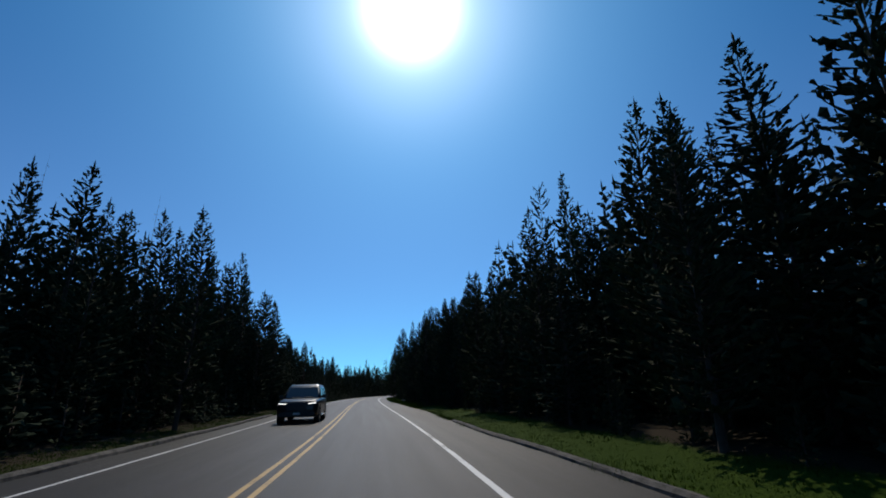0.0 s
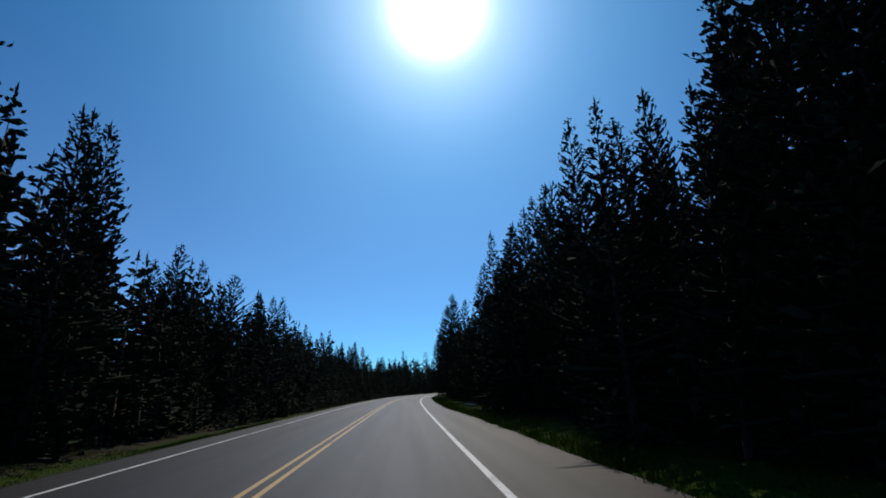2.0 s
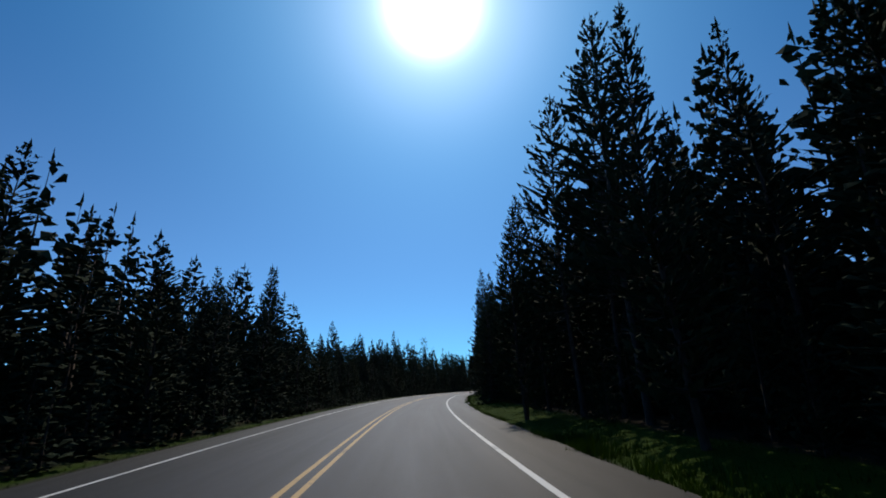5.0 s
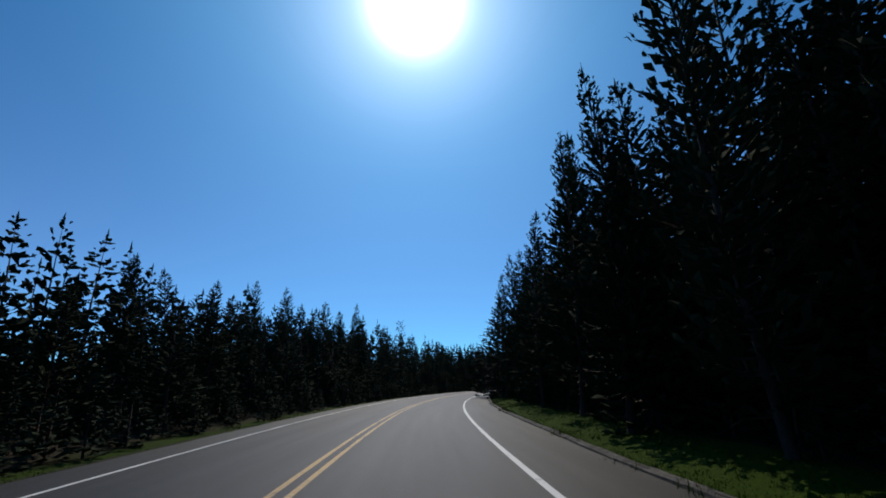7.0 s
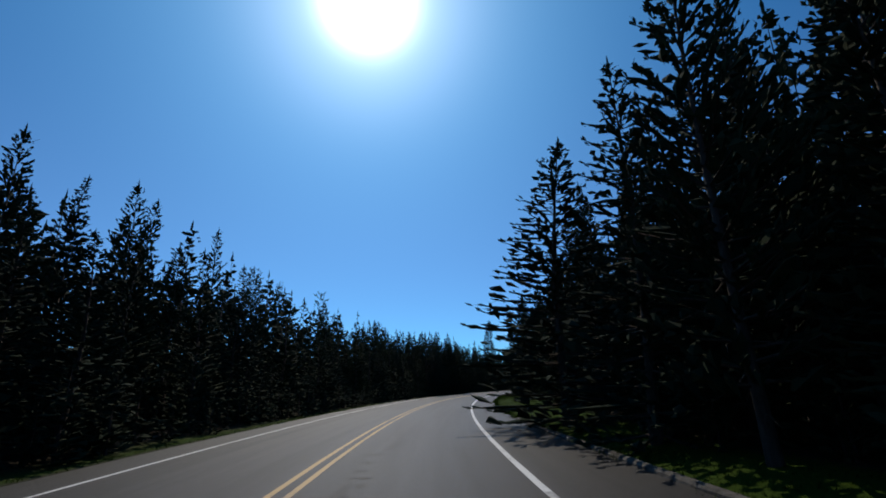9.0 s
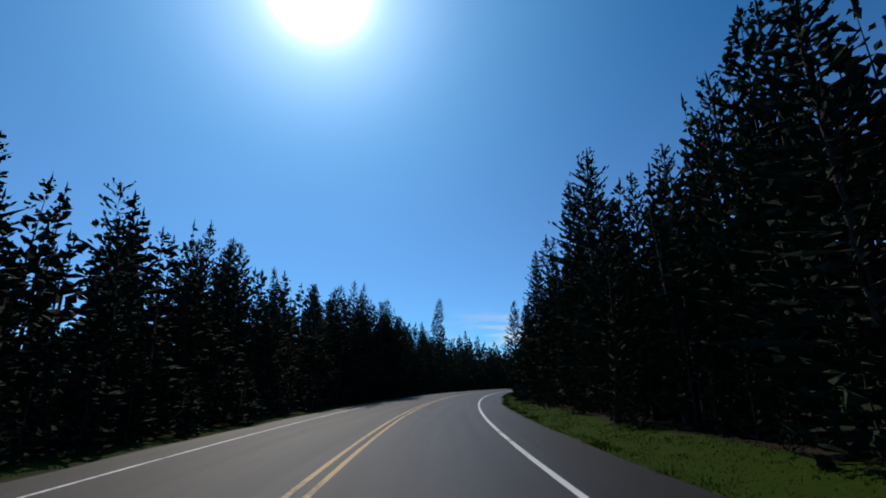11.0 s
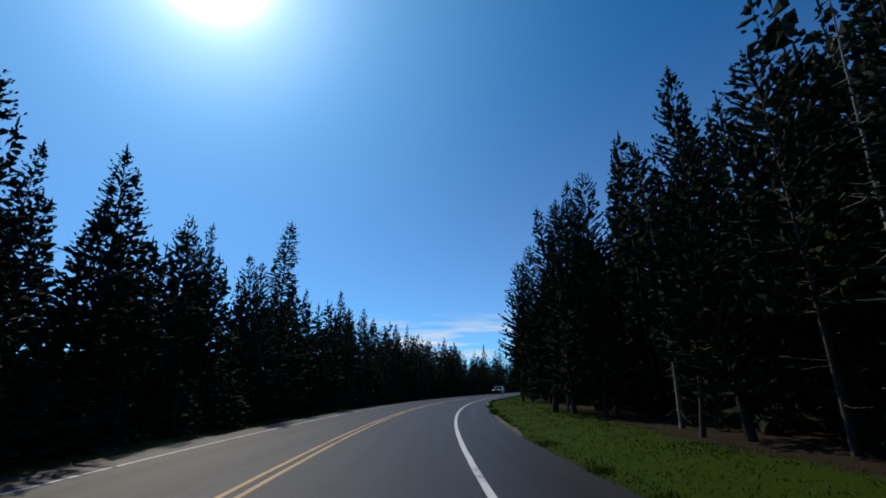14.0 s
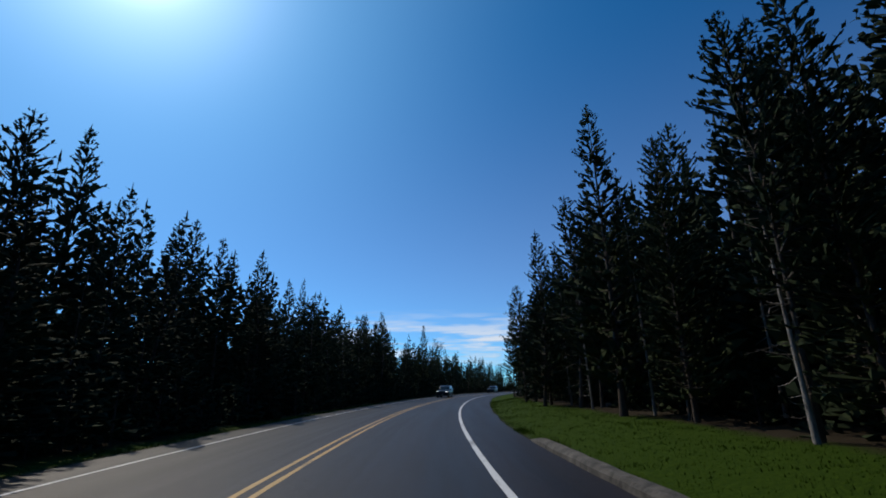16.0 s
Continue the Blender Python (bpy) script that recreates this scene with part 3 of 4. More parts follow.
LOOKS = {
    "pine": ("dark green lodgepole pine with a ragged crown, forest edge", NEEDLES, BARK, 4),
    "tall_pine": ("tall lodgepole pine with a bare lower trunk and dead twigs", NEEDLES, PALE_BARK, 4),
    "spruce": ("dense dark spruce with branches down to the ground", SPRUCE, BARK, 3),
    "narrow_spruce": ("slender pointed dark green spruce in the forest", SPRUCE, BARK, 3),
    "tower_spruce": ("very tall columnar spruce standing high above the forest", SPRUCE, BARK, 1),
    "ragged_pine": ("tall thin pine with a flat sparse crown above the forest", NEEDLES, BARK, 2),
    "snag": ("bare grey dead pine standing among living trees", None, DEAD, 2),
}
TEMPLATES = {}


def tree(style, seed, lod=0):
    label, leaf, bark, _ = LOOKS[style]
    tv, tf, nv, nf = grow(style, seed, lod)
    root = new("pine_tree" if "pine" in style else "dead_tree" if style == "snag" else "spruce_tree")
    trunk = new("trunk", mesh_of("trunk", tv, tf, bark, True))
    trunk.parent = root
    if nv is not None:
        crown = new("crown", mesh_of("crown", nv, nf, leaf))
        crown.parent = root
    tagged(root, label, "tree", "trees along the road")
    return root


def plant(style, s, l, h, rng, slim=1.0, lod=0):
    variants = TEMPLATES.setdefault((style, lod), [])
    lean = rng.normal(0, 1.2), rng.normal(0, 1.2)
    p = at(s, l, ground_height(s, l) - 0.02)
    k = (h - p.z) / 10.0
    w = (0.55 + 0.45 * k) * slim * rng.uniform(0.88, 1.15)
    turn = pose(0, 0, 0, lean[0], lean[1], rng.uniform(0, 360))
    top = turn @ Vector((0, 0, 10 * k))
    m = Matrix.Translation((p.x - top.x, p.y - top.y, p.z)) @ turn @ Matrix.Diagonal((w, w, k, 1))
    if len(variants) < LOOKS[style][3]:
        ob = tree(style, 100 + 17 * len(variants) + len(style), lod)
        ob.matrix_basis = m
        variants.append(ob)
        return ob
    src = variants[int(rng.integers(len(variants)))]
    made = copy_thing(src, Matrix())
    made.matrix_basis = m
    return made


# trees of the forest's edge: station, lateral, height
EDGE_LEFT_A = [
    (18, -11.4, 10.3), (22, -10.6, 10.3), (22, -6.5, 10.1), (23, -8.6, 10.3), (24, -10.6, 10.5), (26, -9.0, 10.4),
    (32, -8.9, 10.6), (34, -8.7, 10.5), (36, -8.7, 11.2), (38, -6.7, 9.4), (39, -8.5, 11.2), (42, -7.1, 9.8),
    (44, -10.3, 14.3), (46, -7.3, 9.8), (48, -7.8, 10.5), (53, -12.1, 14.3), (54, -8.9, 7.3), (56, -9.3, 7.5),
    (62, -9.3, 7.8), (64, -9.1, 9.1), (64, -6.5, 7.6), (64, -11.3, 10.1), (64, -12.9, 10.4), (70, -7.5, 8.7),
    (72, -10.1, 9.7), (72, -12.9, 10.2), (94, -9.2, 9.0), (97, -12.0, 10.4),
]
EDGE_LEFT_B = [
    (104, -8.8, 5.7), (106, -10.0, 6.3), (106, -8.5, 6.3), (108, -10.5, 7.2), (112, -10.9, 8.9), (114, -10.5, 9.2),
    (114, -8.2, 9.5), (116, -8.6, 9.9), (120, -10.5, 9.3), (123, -11.2, 10.0), (132, -9.0, 4.6), (136, -8.8, 6.1),
    (138, -11.4, 7.3), (140, -8.6, 6.5), (147, -9.0, 5.7), (149, -10.3, 6.1), (149, -8.8, 5.9), (150, -20.9, 10.9),
    (150, -11.2, 7.5), (151, -9.7, 6.7), (152, -8.6, 7.4), (152, -10.0, 6.2), (156, -8.9, 7.8), (158, -9.0, 7.9),
    (158, -12.6, 10.1), (163, -10.7, 9.6), (165, -8.6, 6.7), (170, -11.5, 9.5),
]
EDGE_LEFT_C = [
    (172, -10.0, 9.3), (172, -23.9, 14.5), (178, -8.9, 8.0), (188, -16.8, 14.1), (196, -15.2, 11.4), (197, -8.5, 6.7),
    (210, -9.2, 7.7), (214, -11.2, 10.1), (216, -9.0, 7.8), (218, -12.1, 10.4), (218, -9.2, 8.5), (220, -13.5, 10.9),
    (220, -22.4, 15.6), (224, -24.1, 13.8), (224, -8.9, 8.1), (224, -16.0, 11.7), (228, -10.4, 9.6), (230, -9.3, 9.4),
    (231, -6.9, 10.2), (232, -9.7, 10.2), (235, -7.0, 8.9), (236, -11.5, 10.4), (238, -7.2, 9.8), (238, -5.3, 8.1),
    (239, -6.7, 10.2), (249, -20.2, 12.9), (250, -7.4, 8.7), (252, -11.7, 10.1),
]
EDGE_LEFT_D = [
    (252, -10.6, 10.4), (254, -8.8, 9.9), (256, -8.7, 9.9), (257, -8.3, 9.4), (262, -8.4, 10.1), (264, -13.6, 11.6),
    (268, -9.3, 9.7), (271, -9.9, 9.1), (272, -11.6, 10.3), (274, -9.3, 9.6), (277, -13.8, 13.0), (280, -11.4, 10.8),
    (284, -9.3, 7.9), (294, -10.2, 9.2), (297, -11.2, 10.3), (297.3, -18.1, 21.3), (300, -11.7, 10.2), (306, -15.1, 14.4),
    (309, -11.7, 10.3), (312, -10.8, 10.3), (314, -17.1, 12.6), (318, -16.6, 14.0), (338, -16.0, 14.3), (342, -7.4, 10.5),
    (364, -16.8, 14.2), (365, -6.6, 11.8), (406, -16.1, 13.3),
]
EDGE_LEFT = EDGE_LEFT_A + EDGE_LEFT_B + EDGE_LEFT_C + EDGE_LEFT_D
EDGE_RIGHT_A = [
    (8, 10.3, 9.4), (10, 8.8, 8.9), (13, 11.8, 9.1), (15, 13.8, 8.9), (18, 8.6, 7.7), (22, 8.0, 5.9),
    (23, 12.6, 13.4), (26, 12.4, 8.7), (26, 7.9, 8.1), (31, 10.3, 9.8), (33, 12.9, 11.3), (35, 8.8, 8.2),
    (36, 10.5, 9.0), (37, 9.2, 8.0), (38, 13.4, 11.5), (38, 8.2, 8.1), (38, 9.7, 9.0), (40, 8.3, 8.8),
    (42, 10.6, 9.2), (43, 7.1, 8.2), (45, 7.2, 8.9), (45, 8.6, 8.9), (50, 8.0, 9.1), (52, 8.5, 9.2),
    (55, 7.8, 9.3), (58, 7.2, 9.9), (63, 7.6, 9.4), (70, 8.3, 9.3), (76, 7.8, 9.3),
]
EDGE_RIGHT_B = [
    (76, 10.1, 9.0), (86, 7.2, 9.0), (92, 6.6, 9.8), (102.5, 6.1, 9.0), (104, 6.6, 10.0), (105, 7.8, 10.2),
    (115, 9.5, 9.2), (118, 9.7, 8.5), (118, 10.8, 9.5), (118, 6.6, 8.5), (119, 9.8, 9.2), (120, 7.2, 10.1),
    (122, 9.8, 9.2), (124, 9.2, 8.9), (125, 7.0, 11.7), (130, 7.9, 10.3), (130, 6.9, 10.9), (142, 7.8, 10.5),
    (146, 8.4, 9.9), (148, 8.3, 10.0), (150, 7.1, 10.2), (156, 8.5, 12.2), (161, 7.2, 11.3), (164, 6.9, 9.7),
    (169.4, 6.9, 10.3), (182, 8.4, 8.6), (208, 12.3, 9.5), (209, 11.0, 8.9), (209, 9.4, 8.8),
]
EDGE_RIGHT_C = [
    (210, 8.7, 11.7), (214, 8.7, 11.9), (218, 9.7, 9.2), (220, 8.3, 10.7), (227, 7.3, 7.3), (228, 8.5, 11.8),
    (232, 8.7, 8.9), (235, 7.8, 8.2), (238, 6.9, 9.4), (250, 10.7, 9.0), (254.3, 9.2, 7.7), (255, 10.5, 7.6),
    (256.6, 8.9, 9.0), (256, 11.8, 9.2), (265, 9.2, 10.0), (266, 8.0, 9.0), (269, 7.9, 10.1), (280, 9.5, 9.5),
    (282, 8.5, 10.6), (286, 8.4, 11.7), (286, 9.5, 13.0), (294, 9.2, 9.5), (294, 10.5, 8.9), (299, 9.9, 9.2),
    (302, 8.9, 12.3), (309, 9.5, 11.2), (312, 8.3, 10.3), (320, 7.9, 8.6),
]
EDGE_RIGHT = EDGE_RIGHT_A + EDGE_RIGHT_B + EDGE_RIGHT_C

# general height of the wood every ten metres from station -20, in three belts away from the road
LEFT_BELT_A = [10.0, 10.0, 10.0, 10.0, 8.7, 8.9, 9.3, 8.7, 7.0, 7.6, 7.2, 7.6, 7.5, 7.1, 6.8, 4.9, 6.1, 6.2, 6.9, 6.8, 7.2, 6.4, 7.3, 7.3, 7.5, 8.5, 9.5, 8.3, 8.2, 8.2, 7.9, 8.0, 7.7, 8.1, 8.3, 8.9, 9.6, 10.4, 11.1, 11.7, 10.6, 10.7, 9.8]
LEFT_BELT_B = [10.0, 10.0, 10.0, 10.0, 11.0, 11.8, 12.3, 13.6, 9.0, 9.5, 10.0, 9.2, 10.1, 8.8, 9.8, 8.6, 6.6, 7.6, 8.8, 9.3, 9.7, 9.2, 8.8, 8.4, 9.2, 10.1, 11.0, 12.1, 11.0, 10.6, 11.0, 10.1, 10.5, 10.4, 11.2, 11.2, 10.7, 11.4, 12.1, 12.7, 13.3, 12.2, 12.2]
LEFT_BELT_C = [10.0, 10.0, 10.0, 10.0, 10.0, 14.6, 16.3, 17.0, 17.0, 12.8, 13.6, 14.7, 14.7, 12.8, 11.8, 13.2, 10.4, 8.2, 10.6, 11.2, 11.6, 12.5, 11.5, 11.9, 11.5, 11.0, 11.7, 12.8, 13.3, 14.7, 14.1, 14.3, 14.7, 14.3, 14.4, 14.5, 14.5, 15.2, 13.9, 13.9, 14.5, 14.9, 15.3]
LEFT_BELTS = (LEFT_BELT_A, LEFT_BELT_B, LEFT_BELT_C)
RIGHT_BELT_A = [10.0, 10.0, 10.0, 6.7, 6.1, 6.1, 7.4, 8.0, 8.8, 7.1, 7.7, 8.9, 9.7, 8.7, 8.4, 10.0, 9.3, 10.0, 10.0, 10.6, 11.3, 9.5, 11.7, 7.0, 9.1, 7.9, 7.6, 6.7, 7.2, 8.2, 8.4, 7.3, 7.6, 8.3, 8.5, 9.1, 10.2, 11.8, 14.0, 17.0, 17.0, 17.0, 17.0]
RIGHT_BELT_B = [10.0, 10.0, 10.0, 10.2, 11.3, 10.2, 10.6, 12.0, 11.8, 12.2, 12.4, 11.7, 13.2, 14.0, 11.8, 12.5, 13.6, 14.7, 15.5, 17.0, 17.0, 17.0, 17.0, 12.3, 15.7, 13.4, 12.4, 10.9, 11.4, 13.0, 12.6, 14.0, 11.4, 12.9, 15.3, 15.9, 17.0, 17.0, 17.0, 17.0, 17.0, 17.0, 17.0]
RIGHT_BELT_C = [10.0, 10.0, 10.0, 10.0, 14.2, 15.3, 15.4, 17.0, 17.0, 17.0, 17.0, 17.0, 17.0, 17.0, 17.0, 17.0, 17.0, 17.0, 17.0, 17.0, 17.0, 17.0, 17.0, 17.0, 17.0, 17.0, 17.0, 17.0, 17.0, 17.0, 17.0, 17.0, 17.0, 17.0, 17.0, 17.0, 17.0, 17.0, 17.0, 17.0, 17.0, 10.0, 10.0]
RIGHT_BELTS = (RIGHT_BELT_A, RIGHT_BELT_B, RIGHT_BELT_C)

BELT_AT = np.arange(-20, 401, 10)


def belt_height(s, l):
    rows = LEFT_BELTS if l < 0 else RIGHT_BELTS
    k = 0 if abs(l) < 10 else 1 if abs(l) < 16 else 2
    return float(np.interp(s, BELT_AT, rows[k])) * float(np.interp(s, (352, 385), (1.0, 0.74)))


# trees whose kind is plain to see: station, lateral
KINDS = {(297.3, -18.1): "tower_spruce", (169.4, 6.9): "spruce", (164, 6.9): "spruce", (102.5, 6.1): "pine", (104, 6.6): "tall_pine", (105, 7.8): "tall_pine", (220, -22.4): "ragged_pine",
         (231, -6.9): "spruce", (238, 6.9): "pine", (210, 8.7): "tall_pine", (214, 8.7): "pine", (269, 7.9): "pine", (286, 9.5): "tall_pine", (302, 8.9): "pine", (306, -15.1): "pine",
         (125, 7.0): "pine", (120, 7.2): "pine", (130, 6.9): "pine", (161, 7.2): "pine", (156, 8.5): "pine"}
# pines of the second row that rise above the edge
SECOND_ROW = [
    (37.4, 8.6, 8.3), (39, 8.2, 9.0), (41.2, 9.5, 9.6), (44.2, 9.2, 9.4), (57.0, 9.5, 11.5), (58.4, 9.4, 11.5), (60.0, 8.9, 10.8), (105.5, 9.8, 11.0),
    (124.5, 10.4, 12.2), (126.5, 9.0, 12.3), (128.5, 9.4, 12.2), (133.2, 8.6, 11.2), (135.4, 7.7, 11.6), (138.2, 8.9, 13.2), (140.6, 9.6, 13.4), (153.5, 9.8, 12.0), (158.5, 9.5, 12.5), (163.0, 9.6, 12.5), (224.9, 9.2, 9.0),
    (226.4, 10.6, 10.4), (230.6, 10.4, 13.6), (270.5, 12.9, 14.6), (276.8, 11.0, 13.0), (278.8, 12.6, 15.2), (279.1, 11.0, 14.5), (281.6, 12.5, 17.0),
]
# crowns wider than the rest
WIDE = {(297.3, -18.1): 2.05, (169.4, 6.9): 1.70}
# tall open-crowned pines close to the road
TALL = ((100.3, 7.6, 13.0), (98.7, 8.6, 13.5), (96.9, 8.3, 14.0))


def plant_edges():
    rng = np.random.default_rng(5)
    for s, l, h in TALL:
        plant("tall_pine", s, l, h, rng, 1.2)
    for s, l, h in SECOND_ROW:
        plant("pine", s, l, h, rng, 1.1)
    for rows in (EDGE_LEFT, EDGE_RIGHT):
        for s, l, h in rows:
            if h > 14.5:
                style = str(rng.choice(["narrow_spruce", "pine"]))
            elif l > 0:
                style = str(rng.choice(["pine", "pine", "spruce"] if s < 90 else ["pine", "pine", "pine", "spruce"] if s < 248 else ["tall_pine", "tall_pine", "pine"]))
            else:
                style = str(rng.choice(["pine", "pine", "narrow_spruce", "spruce", "tall_pine"]))
            style = KINDS.get((s, l), style)
            slim = WIDE.get((s, l), 1.12 if l < 0 else 0.94 if l < 7.4 and s < 160 else 1.16)
            plant(style, s, l, h, rng, slim, 1 if abs(l) > (9.2 if l < 0 else 11.5) and h < 18 or s > 330 else 0)
    for side in (-1, 1):
        for i, s in enumerate(np.arange(4, 345, 6.2 if side < 0 else 3.4)):
            l = -left_edge(s) - rng.uniform(0.9, 2.6) if side < 0 else verge(s) + (rng.uniform(0.5, 1.4) if i % 2 else rng.uniform(2.4, 5.0))
            h = min(belt_height(s, l), 15.5) * (rng.uniform(0.94, 1.10) if side > 0 and i % 2 == 0 else rng.uniform(0.82, 1.03))
            if side > 0:
                if 95 < s < 103:
                    continue
                h = min(h, 2.5 + 0.85 * l, float(np.interp(s, (18, 23, 30, 34, 221, 224, 229, 231, 246, 254, 263, 268), (9.0, 8.6, 8.8, 15, 15, 6.4, 6.4, 15, 15, 7.9, 10.3, 15))))
            else:
                h = 1.33 + (min(h, 7.0 if 98 < s < 109 else 20.0) - 1.33) * (1.9 - l) / 10.9
            plant(str(rng.choice(["pine", "spruce", "tall_pine" if s > 248 else "pine", "narrow_spruce"])), s + rng.uniform(-2, 2), l, h, rng, 1.05 if side > 0 and i % 2 else 1.2, 1 if side < 0 or i % 2 == 0 else 0)


plant_edges()


def plant_lone_pines():
    rng = np.random.default_rng(8)
    for s, l, h in ((394, -12.6, 12.6), (398, -12.2, 12.2), (403, -13, 10.8), (30.6, 14.4, 16.2), (53.6, 9.5, 10.9)):
        plant("ragged_pine", s, l, h, rng, 0.8 if h > 11 else 0.6)


plant_lone_pines()


def plant_shade_clump():
    rng = np.random.default_rng(31)
    for s in (224.5, 226.8, 229, 231.3, 233.5, 236, 238.2, 240.5, 243, 245.5):
        plant("spruce", s, -6.4 - rng.uniform(0, 0.5), rng.uniform(8.6, 9.5), rng, 1.1)


plant_shade_clump()


def wood_stuff(side):
    """The wood behind the edge: saplings of the understorey, then belts of trees back from the road."""
    rng = np.random.default_rng(11 if side < 0 else 12)
    near = [grow(k, 50 + i, 1 + (i in (1, 3, 5) if side < 0 else i in (3, 5))) for i, k in enumerate(("pine", "spruce", "tall_pine", "narrow_spruce", "pine", "spruce"))]
    far = [grow(k, 70 + i, 2) for i, k in enumerate(("pine", "spruce", "narrow_spruce", "spruce", "pine"))]
    deep = [grow(k, 90 + i, 3) for i, k in enumerate(("spruce", "spruce", "narrow_spruce", "narrow_spruce"))]
    low = [grow("sapling", 110 + i, 1 if side > 0 else 2) for i in range(4)]
    tv, tf, nv, nf, to, no = [], [], [], [], 0, 0
    # from the edge, to, spacing, share of the wood's height, most and least, crowns
    left = side < 0
    belts = ((0.3, 1.2, 1.3 if left else 1.8, (0.10, 0.22), low), (0.9, 2.4, 1.4 if left else 2.2, (0.2, 0.38), low), (1.2 if left else 2.0, 3.2 if left else 4.0, 1.6 if left else 1.9, (0.36, 0.62), far),
             (2.6, 5.5, 3.2 if left else 2.8, (0.8, 1.05), near), (4.5, 8.0, 2.2, (0.58, 0.88), deep), (5.5, 9.0, 2.6, (0.86, 1.06), far), (9, 13, 2.4, (0.82, 1.06), deep),
             (13, 18, 2.6, (0.8, 1.04), deep), (18, 25, 4.6, (0.8, 1.02), deep), (25, 36, 7.5, (0.7, 1.0), deep), (36, 60, 12.0, (0.65, 0.95), deep))
    if left:
        belts += ((0.0, 0.7, 1.0, (0.13, 0.30), deep),)
    for lo, hi, gap, (a0, a1), kinds in belts:
        for s in np.arange(-4 if kinds is near else -15, 400 if kinds is near else 455, gap):
            s2 = s + rng.uniform(-1, 1) * gap * 0.5
            l = rng.uniform(lo, hi) + (verge(s2) if side > 0 else left_edge(s2))
            if s2 > (345 if side > 0 else 370) and a1 < 0.45:
                continue
            if side > 0 and 246 < s2 < 345 and a1 < 0.65:
                l += 1.7
            l *= side
            h = min(belt_height(s2, l), 13.0 if side < 0 else 2.5 + 0.80 * l) * rng.uniform(a0, a1)
            t = kinds[int(rng.integers(len(kinds)))]
            k = h / 10
            w = (0.6 + 0.4 * k) * rng.uniform(0.9, 1.25) * (1.2 if kinds is not near else 1.1)
            w = min(w, 2.2 * k) if kinds is not low else k * rng.uniform(0.8, 1.2)
            p = np.array(at(s2, l, ground_height(s2, l)))
            a = rng.uniform(0, math.tau)
            R = np.array([[math.cos(a) * w, -math.sin(a) * w, 0], [math.sin(a) * w, math.cos(a) * w, 0], [0, 0, k]])
            v = np.array(t[0]) @ R.T + p
            tv.append(v)
            tf.append(np.array(t[1]) + to)
            to += len(v)
            v = t[2] @ R.T + p
            nv.append(v)
            nf.append(t[3] + no)
            no += len(v)
    wood = new("wood", mesh_of("wood_trunks", np.concatenate(tv), np.concatenate(tf), BARK))
    tagged(wood, "dense dark conifer wood behind the trees of the edge", "forest", kind="stuff")
    crowns = new("foliage", mesh_of("wood_needles", np.concatenate(nv), np.concatenate(nf), NEEDLES))
    crowns.parent = wood
    tagged(crowns, kind="stuff")


wood_stuff(-1)
wood_stuff(1)


# ---- kerbs ----
def kerb(s0, s1, l, side, h=0.11, w=0.22):
    prof = [(-0.02, -0.10), (0.0, h * 0.55), (0.06, h * 0.92), (0.14, h), (w - 0.06, h * 0.97), (w, h * 0.7), (w + 0.03, -0.10)]
    if side < 0:
        prof = [(-a, z) for a, z in prof][::-1]
    prof = [(l + a, z) for a, z in prof]
    follow = road_edge if side > 0 else lambda s: 0.0
    ob = strip("kerb", s0, s1, prof, KERB, 0.4,
               lambda s, j: (follow(s) + 0.03 * noise.noise((s * 0.9, j * 2.3, 9)) + 0.07 * noise.noise((s * 0.15, 0, 9)), (0.025 * noise.noise((s * 1.3, j * 1.7, 5)) + 0.02 * noise.noise((s * 0.3, 0, 2))) - (h + 0.06) * max(0, 1 - min(s - s0, s1 - s) / 1.5) if 0 < j < 6 else 0))
    tagged(ob, "weathered grey kerb, overgrown with grass along the road edge", "kerb", kind="structure")


for s0, s1, h, w in ((-40, 23, 0.09, 0.18), (120, 175, 0.07, 0.13), (226, 237, 0.10, 0.16), (261, 272, 0.10, 0.18), (285, 299, 0.15, 0.30)):
    kerb(s0, s1, -0.06, 1, h, w)
kerb(-40, 36, -4.75, -1, 0.10, 0.20)


# ---- grass ----
def grass_stuff(name, label, count, seed, place, height, mat):
    rng = np.random.default_rng(seed)
    V = np.empty((count * 4, 3, 3))
    n = 0
    for _ in range(count):
        s, l = place(rng)
        p = np.array(at(s, l, ground_height(s, l)))
        hh = height * rng.uniform(0.45, 1.2) * (0.7 + 0.6 * noise.noise((s * 0.6, l * 0.9, 5)))
        for _k in range(4):
            a = rng.uniform(0, math.tau)
            d = np.array([math.cos(a), math.sin(a), 0])
            o = p + np.array([*rng.normal(0, 0.07, 2), -0.01])
            sd = np.array([-d[1], d[0], 0]) * 0.011
            V[n] = o - sd, o + sd, o + d * hh * rng.uniform(0.2, 0.7) + np.array([0, 0, hh])
            n += 1
    ob = new(name, mesh_of(name, V.reshape(-1, 3), np.arange(n * 3).reshape(-1, 3), mat))
    return tagged(ob, label, "grass", kind="stuff")


def right_verge(rng):
    s = rng.uniform(-4, 335)
    if rng.uniform() < 0.10 and noise.noise((s * 0.35, 4, 1)) > -0.05:      # tufts that hang over the kerb
        return s, road_edge(s) + (rng.uniform(-0.05, 0.6) if s < 210 else rng.uniform(0.1, 0.6))
    near = road_edge(s) + 0.06
    return s, near + (verge(s) + 0.9 - near) * rng.uniform(0, 1) ** 1.2


def left_verge(rng):
    s = rng.uniform(0, 60) if rng.uniform() < 0.6 else rng.uniform(60, 262) if rng.uniform() < 0.4 else rng.uniform(262, 340)
    deep = 2.2 if s < 48 else 0.5 if s < 262 else 0.9
    return s, -(4.75 + deep * rng.uniform(0, 1) ** 1.1)


